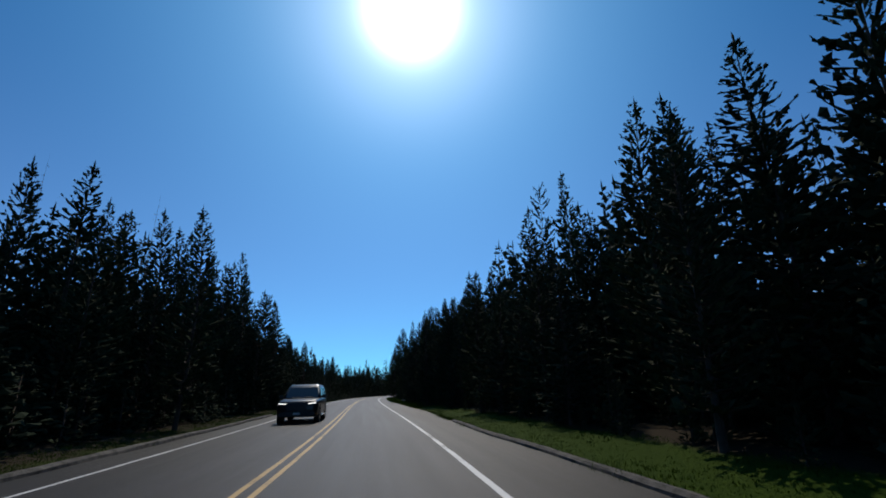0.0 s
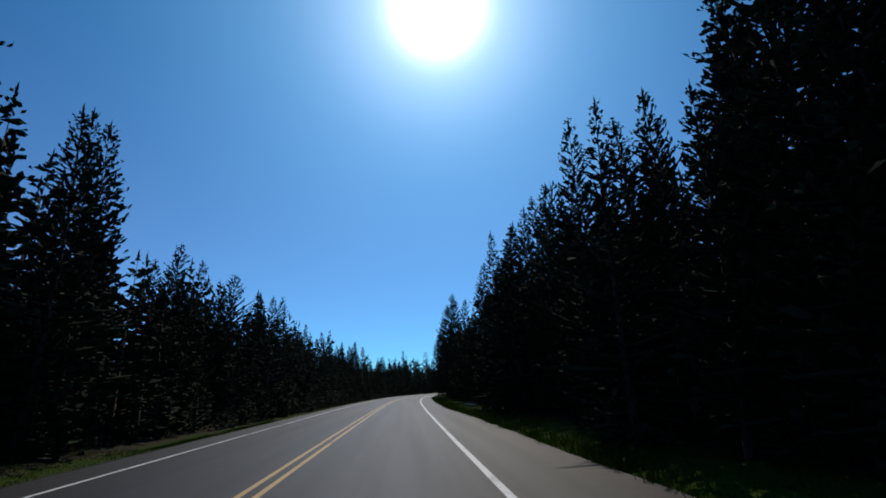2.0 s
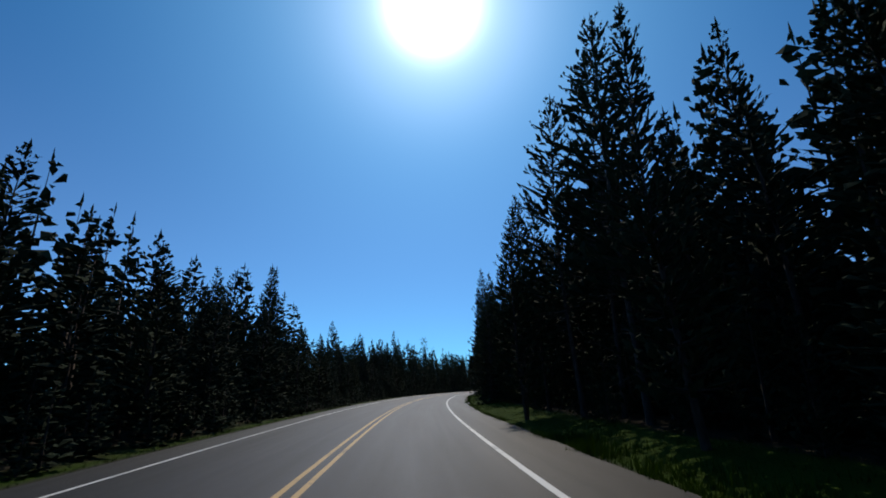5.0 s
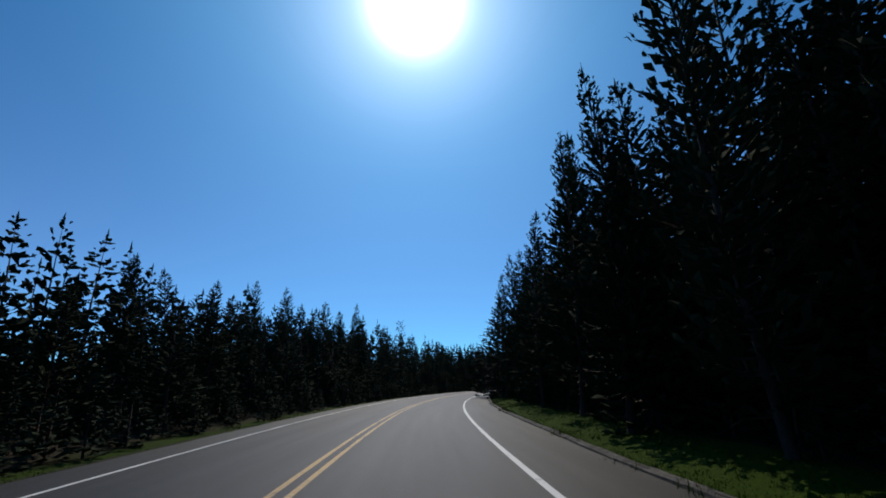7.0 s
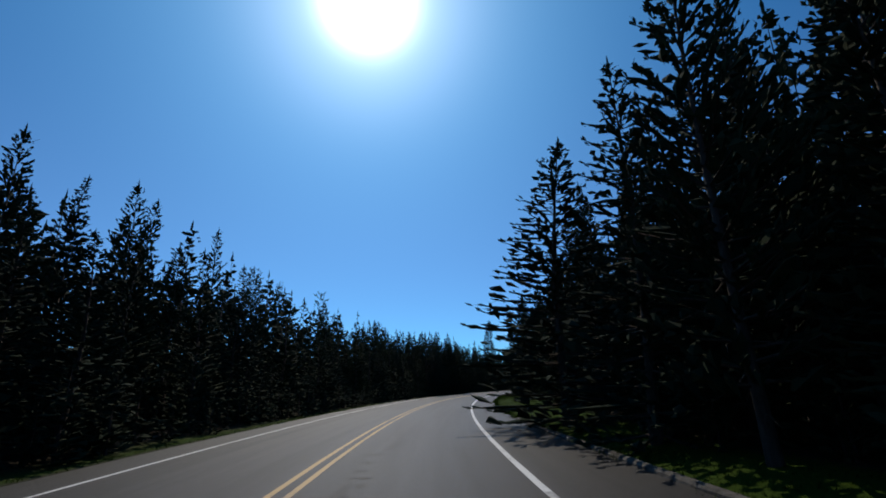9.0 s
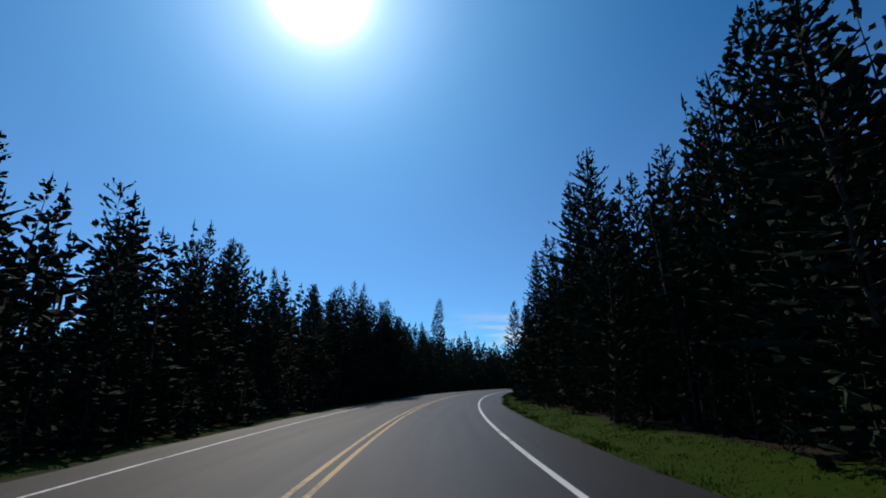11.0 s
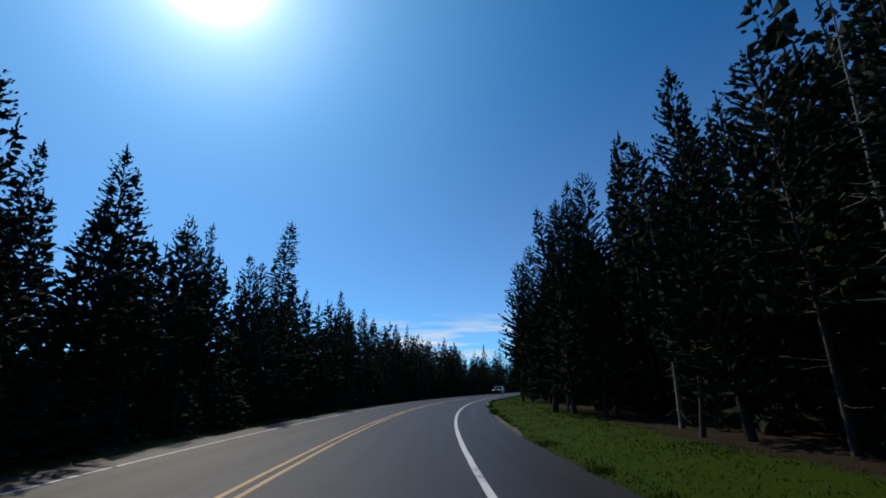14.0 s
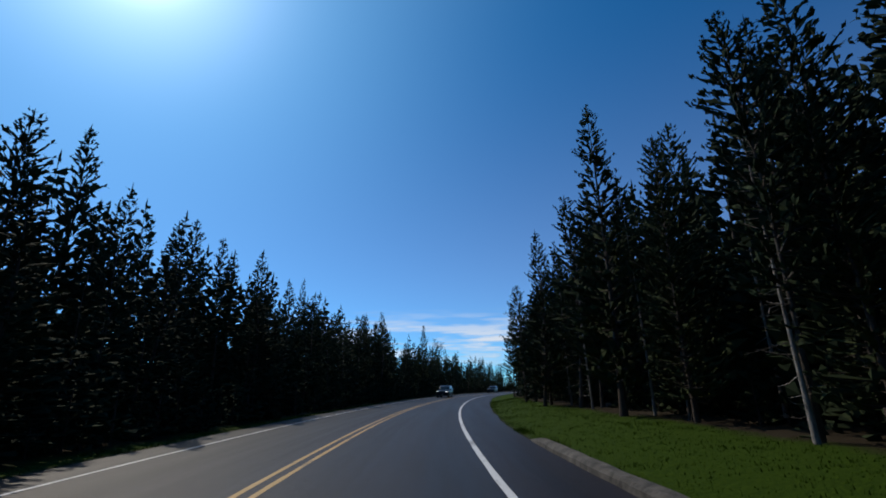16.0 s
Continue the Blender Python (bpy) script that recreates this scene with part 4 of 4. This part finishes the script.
grass_stuff("grass_verge", "uneven green grass along the kerb and under the trees", 42000, 3, right_verge, 0.065, GRASS)
grass_stuff("grass_verge", "thin strip of short green grass beside the road", 20000, 4, left_verge, 0.07, GRASS)


def kerb_tufts(rng):
    while True:
        s = rng.uniform(-4, 303)
        if noise.noise((s * 0.45, 4, 1)) > (0.0 if s < 200 else 0.12):
            return s, road_edge(s) + (rng.normal(0.0, 0.10) if s < 200 else rng.uniform(-0.05, 0.4))


grass_stuff("grass_tufts", "taller grass tufts growing over the kerb", 8000, 6, kerb_tufts, 0.20, GRASS)

grass_stuff("grass_tufts", "grass tufts hanging over the far kerb", 1900, 7, lambda rng: (rng.uniform(-4, 38), -4.88 + rng.normal(0, 0.10)), 0.13, GRASS)


def verge_weeds(rng):
    """Coarse weeds where the kerb ends and the trees come close."""
    while True:
        s = rng.uniform(40, 96)
        if noise.noise((s * 0.7, 9, 4)) > -0.15:
            return s, road_edge(s) + abs(rng.normal(0.25, 0.45))


grass_stuff("grass_tufts", "coarse knee-high weeds at the edge of the asphalt", 2600, 9, verge_weeds, 0.34, GRASS)


# ---- bare pale trunks among the trees of the right-hand edge ----
def plant_snags():
    rng = np.random.default_rng(21)
    for s, l, h in ((226.5, 8.6, 8.0), (233.5, 8.6, 9.0), (245, 9.0, 8.5), (288.5, 10.4, 11.5), (289.5, 12.6, 10.5), (298, 11.8, 9.5), (73, 9.4, 8.6), (121, 10.5, 10.5),
                    (26.5, 13.0, 13.0), (277, 10.6, 9.5), (260, 9.4, 10), (283, 9.3, 12), (294, 9.2, 10), (301.5, 9.6, 13), (307, 9.3, 9), (313, 9.8, 12.5), (319, 9.4, 11), (327, 9.2, 12), (336, 9.3, 11),
                    (270.5, 9.0, 11), (252, 8.8, 9), (216, 9.2, 10), (205, 8.9, 9.5), (190, 9.6, 11), (150, 9.3, 9), (98, 9.6, 9.5)):
        plant("snag", s, l, min(h, 8.0) if l > 0 else h, rng)
    # dead tops that stand out above the wood
    for s, l, h in ((28.2, -17.8, 15.9), (31.5, -12.7, 14.7), (30.8, 14.2, 16.4), (22.5, 12.3, 12.6)):
        plant("snag", s, l, h, rng, 0.8)


plant_snags()


# ---- fallen timber on the verge ----
def fallen_log(s, l, length, turn, radius, seed):
    rng = np.random.default_rng(seed)
    n = 9
    pts = [(length * (i / (n - 1) - 0.5), 0.05 * math.sin(i * 0.9), 0.0) for i in range(n)]
    v, f = tube(pts, [radius * (1 - 0.35 * i / (n - 1)) * rng.uniform(0.93, 1.07) for i in range(n)], 9)
    f = list(f) + [tuple(range(9))[::-1], tuple(9 * (n - 1) + k for k in range(9))]
    root = new("fallen_log", mesh_of("fallen_log", v, f, DEAD, True))
    for k in range(4):
        x = rng.uniform(-0.35, 0.4) * length
        a = rng.uniform(0.2, 2.9)
        d = np.array([0.4, math.cos(a), abs(math.sin(a))])
        v, f = tube([(x, 0, 0), np.array((x, 0, 0)) + d * 0.35 * rng.uniform(0.5, 1.2)], [radius * 0.28, radius * 0.1], 4)
        st = new("branch_stub", mesh_of("branch_stub", v, f, DEAD, True))
        st.parent = root
    p = at(s, l, ground_height(s, l) + radius * 0.8)
    root.matrix_basis = pose(p.x, p.y, p.z, 0, 0, -heading(s) + turn)
    tagged(root, "grey fallen pine log lying in the grass", "log", "fallen logs")


fallen_log(67, 6.7, 4.0, 93, 0.09, 1)
fallen_log(310, 11.5, 1.6, 20, 0.12, 2)
fallen_log(184, 9.6, 3.0, 70, 0.11, 3)
fallen_log(251, 9.4, 4.0, 60, 0.10, 4)
fallen_log(153, 8.8, 3.2, 110, 0.10, 5)


# ---- worn patches in the lane ----
PATCH = plain("dark_asphalt_patch", (0.0125, 0.012, 0.0125), 0.74, 0, 0.4, 12.0, 0.4)


def road_patch(s, l, ls, ll, seed):
    rng = np.random.default_rng(seed)
    n = 18
    v = [tuple(at(s, l, 0.004))]
    for k in range(n):
        a = math.tau * k / n
        r = rng.uniform(0.45, 1.1)
        v.append(tuple(at(s + math.sin(a) * ls * r, l + math.cos(a) * ll * r, 0.004)))
    ob = new("road_patch", mesh_of("road_patch", v, [(0, 1 + (k + 1) % n, 1 + k) for k in range(n)], PATCH))
    tagged(ob, "dark crumbling crack in the worn asphalt", "road damage", kind="structure")


for i, (s, l, ls, ll) in enumerate(((222.4, 0.55, 1.1, 0.13), (219.9, 0.9, 0.5, 0.2), (217.9, 0.6, 0.8, 0.10), (213.3, 0.7, 0.9, 0.12), (211.2, 1.1, 0.6, 0.16), (208.5, 0.8, 0.5, 0.1), (160.3, 0.8, 0.9, 0.12),
                                    (157.3, 1.1, 0.5, 0.16), (148.1, 1.0, 0.9, 0.10), (150.7, 1.3, 0.4, 0.14), (116.1, 2.2, 0.35, 0.10), (119.1, 1.5, 0.4, 0.09), (189.3, 1.2, 0.6, 0.15))):
    road_patch(s, l, ls, ll, 40 + i)
# trails of short cross cracks wandering along the lane
for s0, count, l0 in ((157.5, 15, 0.95), (212.5, 9, 0.75), (110.0, 8, 1.9)):
    for k in range(count):
        road_patch(s0 + 0.8 * k + 0.2 * math.sin(5 * k), l0 + 0.16 * math.sin(0.7 * k) + 0.05 * math.sin(3.1 * k), 0.13 + 0.06 * math.sin(2 * k), 0.15 + 0.07 * math.sin(4 * k + 1), 70 + k)


# ---- cars ----
def car_paint(name, colour):
    m, n, l, b = material(name, 0.32, 0.0, 0.3)
    co = object_coords(n)
    f = noise_node(n, l, 3, 5, 0.6, co)
    l.new(ramp(n, l, f, [(0.3, tuple(c * 0.85 for c in colour)), (0.7, colour)]), b.inputs["Base Color"])
    b.inputs["Coat Weight"].default_value = 0.12
    b.inputs["Coat Roughness"].default_value = 0.08
    return m


def glow(name, colour, strength):
    m, n, l, b = material(name, 0.2)
    b.inputs["Base Color"].default_value = (*colour, 1)
    b.inputs["Emission Color"].default_value = (*colour, 1)
    b.inputs["Emission Strength"].default_value = strength
    return m


CAR_BLACK = car_paint("dark_charcoal_car_paint", (0.008, 0.0085, 0.010))
CAR_GREY = car_paint("dark_grey_car_paint", (0.012, 0.0125, 0.014))
CAR_GLASS = plain("tinted_car_glass", (0.008, 0.011, 0.018), 0.06, 0, 0.1, 2.0, 0.0)
RUBBER = plain("tyre_rubber", (0.012, 0.012, 0.012), 0.85, 0, 0.3, 20, 0.3)
ALLOY = plain("wheel_alloy", (0.22, 0.22, 0.23), 0.35, 0.9, 0.1, 10, 0.05)
TRIM = plain("black_car_trim", (0.010, 0.010, 0.011), 0.6, 0, 0.2, 15, 0.1)
CHROME = plain("chrome_trim", (0.5, 0.5, 0.5), 0.2, 1.0, 0.05, 10, 0.02)
PLATE = plain("pale_plate", (0.35, 0.35, 0.33), 0.5, 0, 0.1, 10, 0.02)
LAMP_ON = glow("lit_headlamp", (1.0, 0.97, 0.92), 1.6)
LAMP_OFF = plain("headlamp_lens", (0.25, 0.26, 0.28), 0.12, 0.3, 0.1, 10, 0.02)


def loft(rings, closed=True):
    bm = bmesh.new()
    rows = [[bm.verts.new(p) for p in r] for r in rings]
    n = len(rows[0])
    for a, c in zip(rows[:-1], rows[1:]):
        for k in range(n):
            bm.faces.new((a[k], a[(k + 1) % n], c[(k + 1) % n], c[k]))
    if closed:
        bm.faces.new(rows[0][::-1])
        bm.faces.new(rows[-1])
    bmesh.ops.recalc_face_normals(bm, faces=bm.faces)
    return bm


def slab(a, c, d, e, thick):
    """A thin plate over four corners, raised along its normal."""
    a, c, d, e = map(Vector, (a, c, d, e))
    nrm = (c - a).cross(e - a).normalized() * thick
    return loft([[p - nrm * 0.5 for p in (a, c, d, e)], [p + nrm for p in (a, c, d, e)]])


def block(x0, x1, y0, y1, z0, z1, r=0.02):
    bm = bmesh.new()
    bmesh.ops.create_cube(bm, size=1)
    for v in bm.verts:
        v.co = Vector(((x0 + x1) / 2 + v.co.x * (x1 - x0), (y0 + y1) / 2 + v.co.y * (y1 - y0), (z0 + z1) / 2 + v.co.z * (z1 - z0)))
    bmesh.ops.bevel(bm, geom=list(bm.edges), offset=r, segments=2, affect="EDGES")
    return bm


def rounded(w, zb, zt, y, r=0.16):
    pts = []
    for cx, cz, a0 in ((w - r, zt - r, 0), (-w + r, zt - r, 90), (-w + r, zb + r, 180), (w - r, zb + r, 270)):
        for k in range(4):
            a = radians(a0 + 30 * k)
            pts.append((cx + r * math.cos(a), y, cz + r * math.sin(a)))
    return pts


def plan_ring(hw, y0, y1, z, r=0.14):
    pts = []
    for cx, cy, a0 in ((hw - r, y0 - r, 0), (-hw + r, y0 - r, 90), (-hw + r, y1 + r, 180), (hw - r, y1 + r, 270)):
        for k in range(4):
            a = radians(a0 + 30 * k)
            pts.append((cx + r * math.cos(a), cy + r * math.sin(a), z))
    return pts


def turned(profile, x, y, z, n=28):
    """A wheel part: profile of (radius, x offset) turned about the axle."""
    rings = []
    for k in range(n):
        a = math.tau * k / n
        rings.append([(x + dx, y + r * math.cos(a), z + r * math.sin(a)) for r, dx in profile])
    rings.append(rings[0])
    bm = loft(rings, False)
    bmesh.ops.remove_doubles(bm, verts=bm.verts, dist=1e-4)
    return bm


def suv(paint, lamp, label, rails=True):
    """An estate-bodied car facing +y, standing on the ground at the origin."""
    root = new("car")
    body = part("body", loft([rounded(w, zb, zt, y, r) for y, w, zb, zt, r in (
        (2.70, 0.76, 0.50, 0.88, 0.10), (2.64, 0.90, 0.38, 1.00, 0.14), (2.45, 0.97, 0.30, 1.07, 0.16), (1.9, 1.0, 0.27, 1.12, 0.16), (1.0, 1.0, 0.26, 1.16, 0.14),
        (-1.0, 1.0, 0.26, 1.19, 0.14), (-2.2, 1.0, 0.28, 1.20, 0.14), (-2.58, 0.97, 0.36, 1.18, 0.14), (-2.70, 0.90, 0.46, 1.08, 0.12))]), paint, root, "", True)
    levels = ((1.12, 0.95, 1.02, -2.62), (1.42, 0.90, 0.62, -2.60), (1.72, 0.81, 0.22, -2.53), (1.83, 0.76, 0.02, -2.45), (1.88, 0.62, -0.2, -2.25))
    part("cabin", loft([plan_ring(hw, y0, y1, z) for z, hw, y0, y1 in levels]), paint, root, "", True)

    def hw_at(z):
        return float(np.interp(z, [v[0] for v in levels], [v[1] for v in levels]))

    def y_at(z):
        return float(np.interp(z, [v[0] for v in levels], [v[2] for v in levels]))
    zl, zh = 1.19, 1.70
    part("windscreen", slab((-hw_at(zl) + 0.12, y_at(zl) + 0.005, zl), (hw_at(zl) - 0.12, y_at(zl) + 0.005, zl), (hw_at(zh) - 0.10, y_at(zh) + 0.005, zh), (-hw_at(zh) + 0.10, y_at(zh) + 0.005, zh), 0.012), CAR_GLASS, root, "dark tinted windscreen")
    for sd in (1, -1):
        for y0, y1 in ((0.52, -0.40), (-0.50, -1.42), (-1.52, -2.35)):
            front_top = min(y0, y_at(zh) - 0.18)
            a, c, d, e = (sd * (hw_at(zl) + 0.004), y0, zl + 0.02), (sd * (hw_at(zl) + 0.004), y1, zl + 0.02), (sd * (hw_at(zh) + 0.004), y1 + 0.03, zh), (sd * (hw_at(zh) + 0.004), front_top, zh)
            part("side_window", slab(*((a, e, d, c) if sd > 0 else (a, c, d, e)), 0.010), CAR_GLASS, root, "dark tinted side window")
        for y in (0.42, -0.55):
            part("door_handle", block(*sorted((sd * 0.99, sd * 1.03)), y - 0.36, y - 0.16, 1.02, 1.06, 0.008), CHROME, root, "chrome door handle")
        mirror = part("mirror", block(*sorted((sd * 1.0, sd * 1.22)), 0.50, 0.66, 1.16, 1.34, 0.035), paint, root)
        part("mirror_glass", block(*sorted((sd * 1.03, sd * 1.20)), 0.492, 0.503, 1.18, 1.32, 0.004), CAR_GLASS, mirror)
        part("headlight", slab((sd * 0.88, 2.645, 0.925), (sd * 0.52, 2.712, 0.915), (sd * 0.52, 2.708, 0.932), (sd * 0.88, 2.630, 0.958), 0.03 * sd), lamp, root, "slim lit headlight")
        part("fog_lamp", block(*sorted((sd * 0.62, sd * 0.78)), 2.60, 2.69, 0.52, 0.58, 0.015), LAMP_OFF, root)
        part("tail_light", block(*sorted((sd * 0.70, sd * 0.96)), -2.70, -2.60, 0.95, 1.12, 0.02), plain("red_tail_lens", (0.25, 0.01, 0.01), 0.2, 0, 0.1, 10, 0.02), root)
        part("running_board", block(*sorted((sd * 0.96, sd * 1.08)), -1.15, 1.15, 0.30, 0.36, 0.015), CHROME, root, "bright metal running board")
        for y in (0.50, -0.45, -1.48):
            part("door_seam", block(*sorted((sd * 0.985, sd * 1.003)), y - 0.007, y + 0.007, 0.44, 1.10, 0.002), TRIM, root)
        part("side_moulding", block(*sorted((sd * 0.985, sd * 1.018)), -1.12, 1.12, 0.47, 0.54, 0.012), TRIM, root)
        part("window_trim", block(*sorted((sd * (hw_at(1.19) - 0.02), sd * (hw_at(1.19) + 0.014))), -2.36, 0.60, 1.180, 1.202, 0.004), CHROME, root, "thin chrome strip under the windows")
        if rails:
            part("roof_rail", block(*sorted((sd * 0.66, sd * 0.71)), -2.2, -0.15, 1.87, 1.93, 0.012), CHROME, root, "silver roof rail")
        for y in (1.62, -1.62):
            wheel = new("wheel")
            wheel.parent = root
            o = sd * 0.88
            part("tyre", turned([(0.25, -0.13), (0.37, -0.14), (0.40, -0.10), (0.405, 0.0), (0.40, 0.10), (0.37, 0.14), (0.25, 0.13)], o, y, 0.405), RUBBER, wheel, "black rubber tyre", True)
            part("rim", turned([(0.02, 0.10 * sd), (0.07, 0.115 * sd), (0.10, 0.09 * sd), (0.22, 0.07 * sd), (0.25, 0.12 * sd), (0.265, 0.125 * sd)], o, y, 0.405), ALLOY, wheel, "alloy rim", True)
            part("wheel_arch", turned([(0.43, 0.09 * sd), (0.50, 0.10 * sd), (0.50, 0.135 * sd), (0.43, 0.135 * sd)], o, y, 0.42), TRIM, root)
    grille = part("grille", block(-0.50, 0.50, 2.66, 2.715, 0.62, 0.93, 0.02), TRIM, root, "black grille")
    for i in range(7):
        part("grille_bar", block(-0.45 + i * 0.13, -0.38 + i * 0.13, 2.71, 2.722, 0.66, 0.90, 0.005), TRIM, grille)
    part("bumper", block(-0.86, 0.86, 2.52, 2.76, 0.34, 0.55, 0.05), TRIM, root, "dark front bumper")
    part("number_plate", block(-0.16, 0.16, 2.755, 2.77, 0.42, 0.52, 0.004), PLATE, root, "plain pale plate")
    part("rear_bumper", block(-0.9, 0.9, -2.76, -2.55, 0.36, 0.58, 0.05), TRIM, root)
    for sd in (1, -1):
        part("wiper", slab((sd * 0.1, y_at(1.2) + 0.02, 1.2), (sd * 0.55, y_at(1.2) + 0.02, 1.2), (sd * 0.55, y_at(1.22) + 0.02, 1.22), (sd * 0.1, y_at(1.22) + 0.02, 1.22), 0.01), TRIM, root)
    return tagged(root, label, "car")


def park(car, s, l, k=1.0):
    p = at(s, l, 0)
    car.matrix_basis = pose(p.x, p.y, 0.001, 0, 0, 180 - heading(s)) @ Matrix.Diagonal((k, k, k, 1))


park(suv(CAR_BLACK, LAMP_ON, "black estate car with slim lit headlights on the far lane"), 26.4, -1.75, 0.98)
park(suv(CAR_GREY, LAMP_ON, "small dark grey car with lit headlights approaching in the bend", rails=False), 358.0, -1.75, 0.92)
park(suv(CAR_BLACK, LAMP_OFF, "distant black car following around the bend", rails=False), 406.0, -1.75, 0.9)


# ---- thin low clouds, far beyond the forest ----
def cloud_bank():
    m = bpy.data.materials.new("thin_cloud")
    m.use_nodes = True
    n, l = m.node_tree.nodes, m.node_tree.links
    n.clear()
    out = n.new("ShaderNodeOutputMaterial")
    tr, em, mx = n.new("ShaderNodeBsdfTransparent"), n.new("ShaderNodeEmission"), n.new("ShaderNodeMixShader")
    em.inputs["Color"].default_value = (0.80, 0.88, 1.0, 1)
    em.inputs["Strength"].default_value = 0.75
    uv = n.new("ShaderNodeUVMap").outputs[0]
    mp = n.new("ShaderNodeMapping")
    mp.inputs["Scale"].default_value = (1.6, 2.2, 1)
    l.new(uv, mp.inputs["Vector"])
    f = noise_node(n, l, 3.2, 7, 0.55, mp.outputs[0])
    sep = n.new("ShaderNodeSeparateXYZ")
    l.new(uv, sep.inputs[0])
    fade = ramp(n, l, sep.outputs[1], [(0.0, (0.35, 0.35, 0.35)), (0.45, (1, 1, 1)), (1.0, (0, 0, 0))])
    ends = ramp(n, l, sep.outputs[0], [(0.0, (0, 0, 0)), (0.25, (1, 1, 1)), (0.8, (1, 1, 1)), (1.0, (0, 0, 0))])
    cover = ramp(n, l, f, [(0.45, (0, 0, 0)), (0.60, (1, 1, 1))])
    a = mix(n, l, cover, fade, 1.0, "MULTIPLY")
    a = mix(n, l, a, ends, 1.0, "MULTIPLY")
    l.new(a, mx.inputs[0])
    l.new(tr.outputs[0], mx.inputs[1])
    l.new(em.outputs[0], mx.inputs[2])
    l.new(mx.outputs[0], out.inputs["Surface"])
    c = at(282, 0)
    R, nx, nz = 3800.0, 24, 6
    verts, uvs, faces = [], [], []
    for i in range(nx + 1):
        az = radians(20 + 45 * i / nx)
        for j in range(nz + 1):
            el = radians(2.5 + 7.0 * j / nz)
            verts.append((c.x + R * math.sin(az), c.y + R * math.cos(az), R * math.tan(el)))
            uvs.append((i / nx, j / nz))
    for i in range(nx):
        for j in range(nz):
            o = i * (nz + 1) + j
            faces.append((o, o + 1, o + nz + 2, o + nz + 1))
    me = mesh_of("cloud_bank", verts, faces, m)
    layer = me.uv_layers.new(name="UVMap")
    for p in me.polygons:
        for li in p.loop_indices:
            layer.data[li].uv = uvs[me.loops[li].vertex_index]
    ob = new("cloud_bank", me)
    tagged(ob, "thin white cloud low over the horizon", "cloud", kind="structure")


cloud_bank()
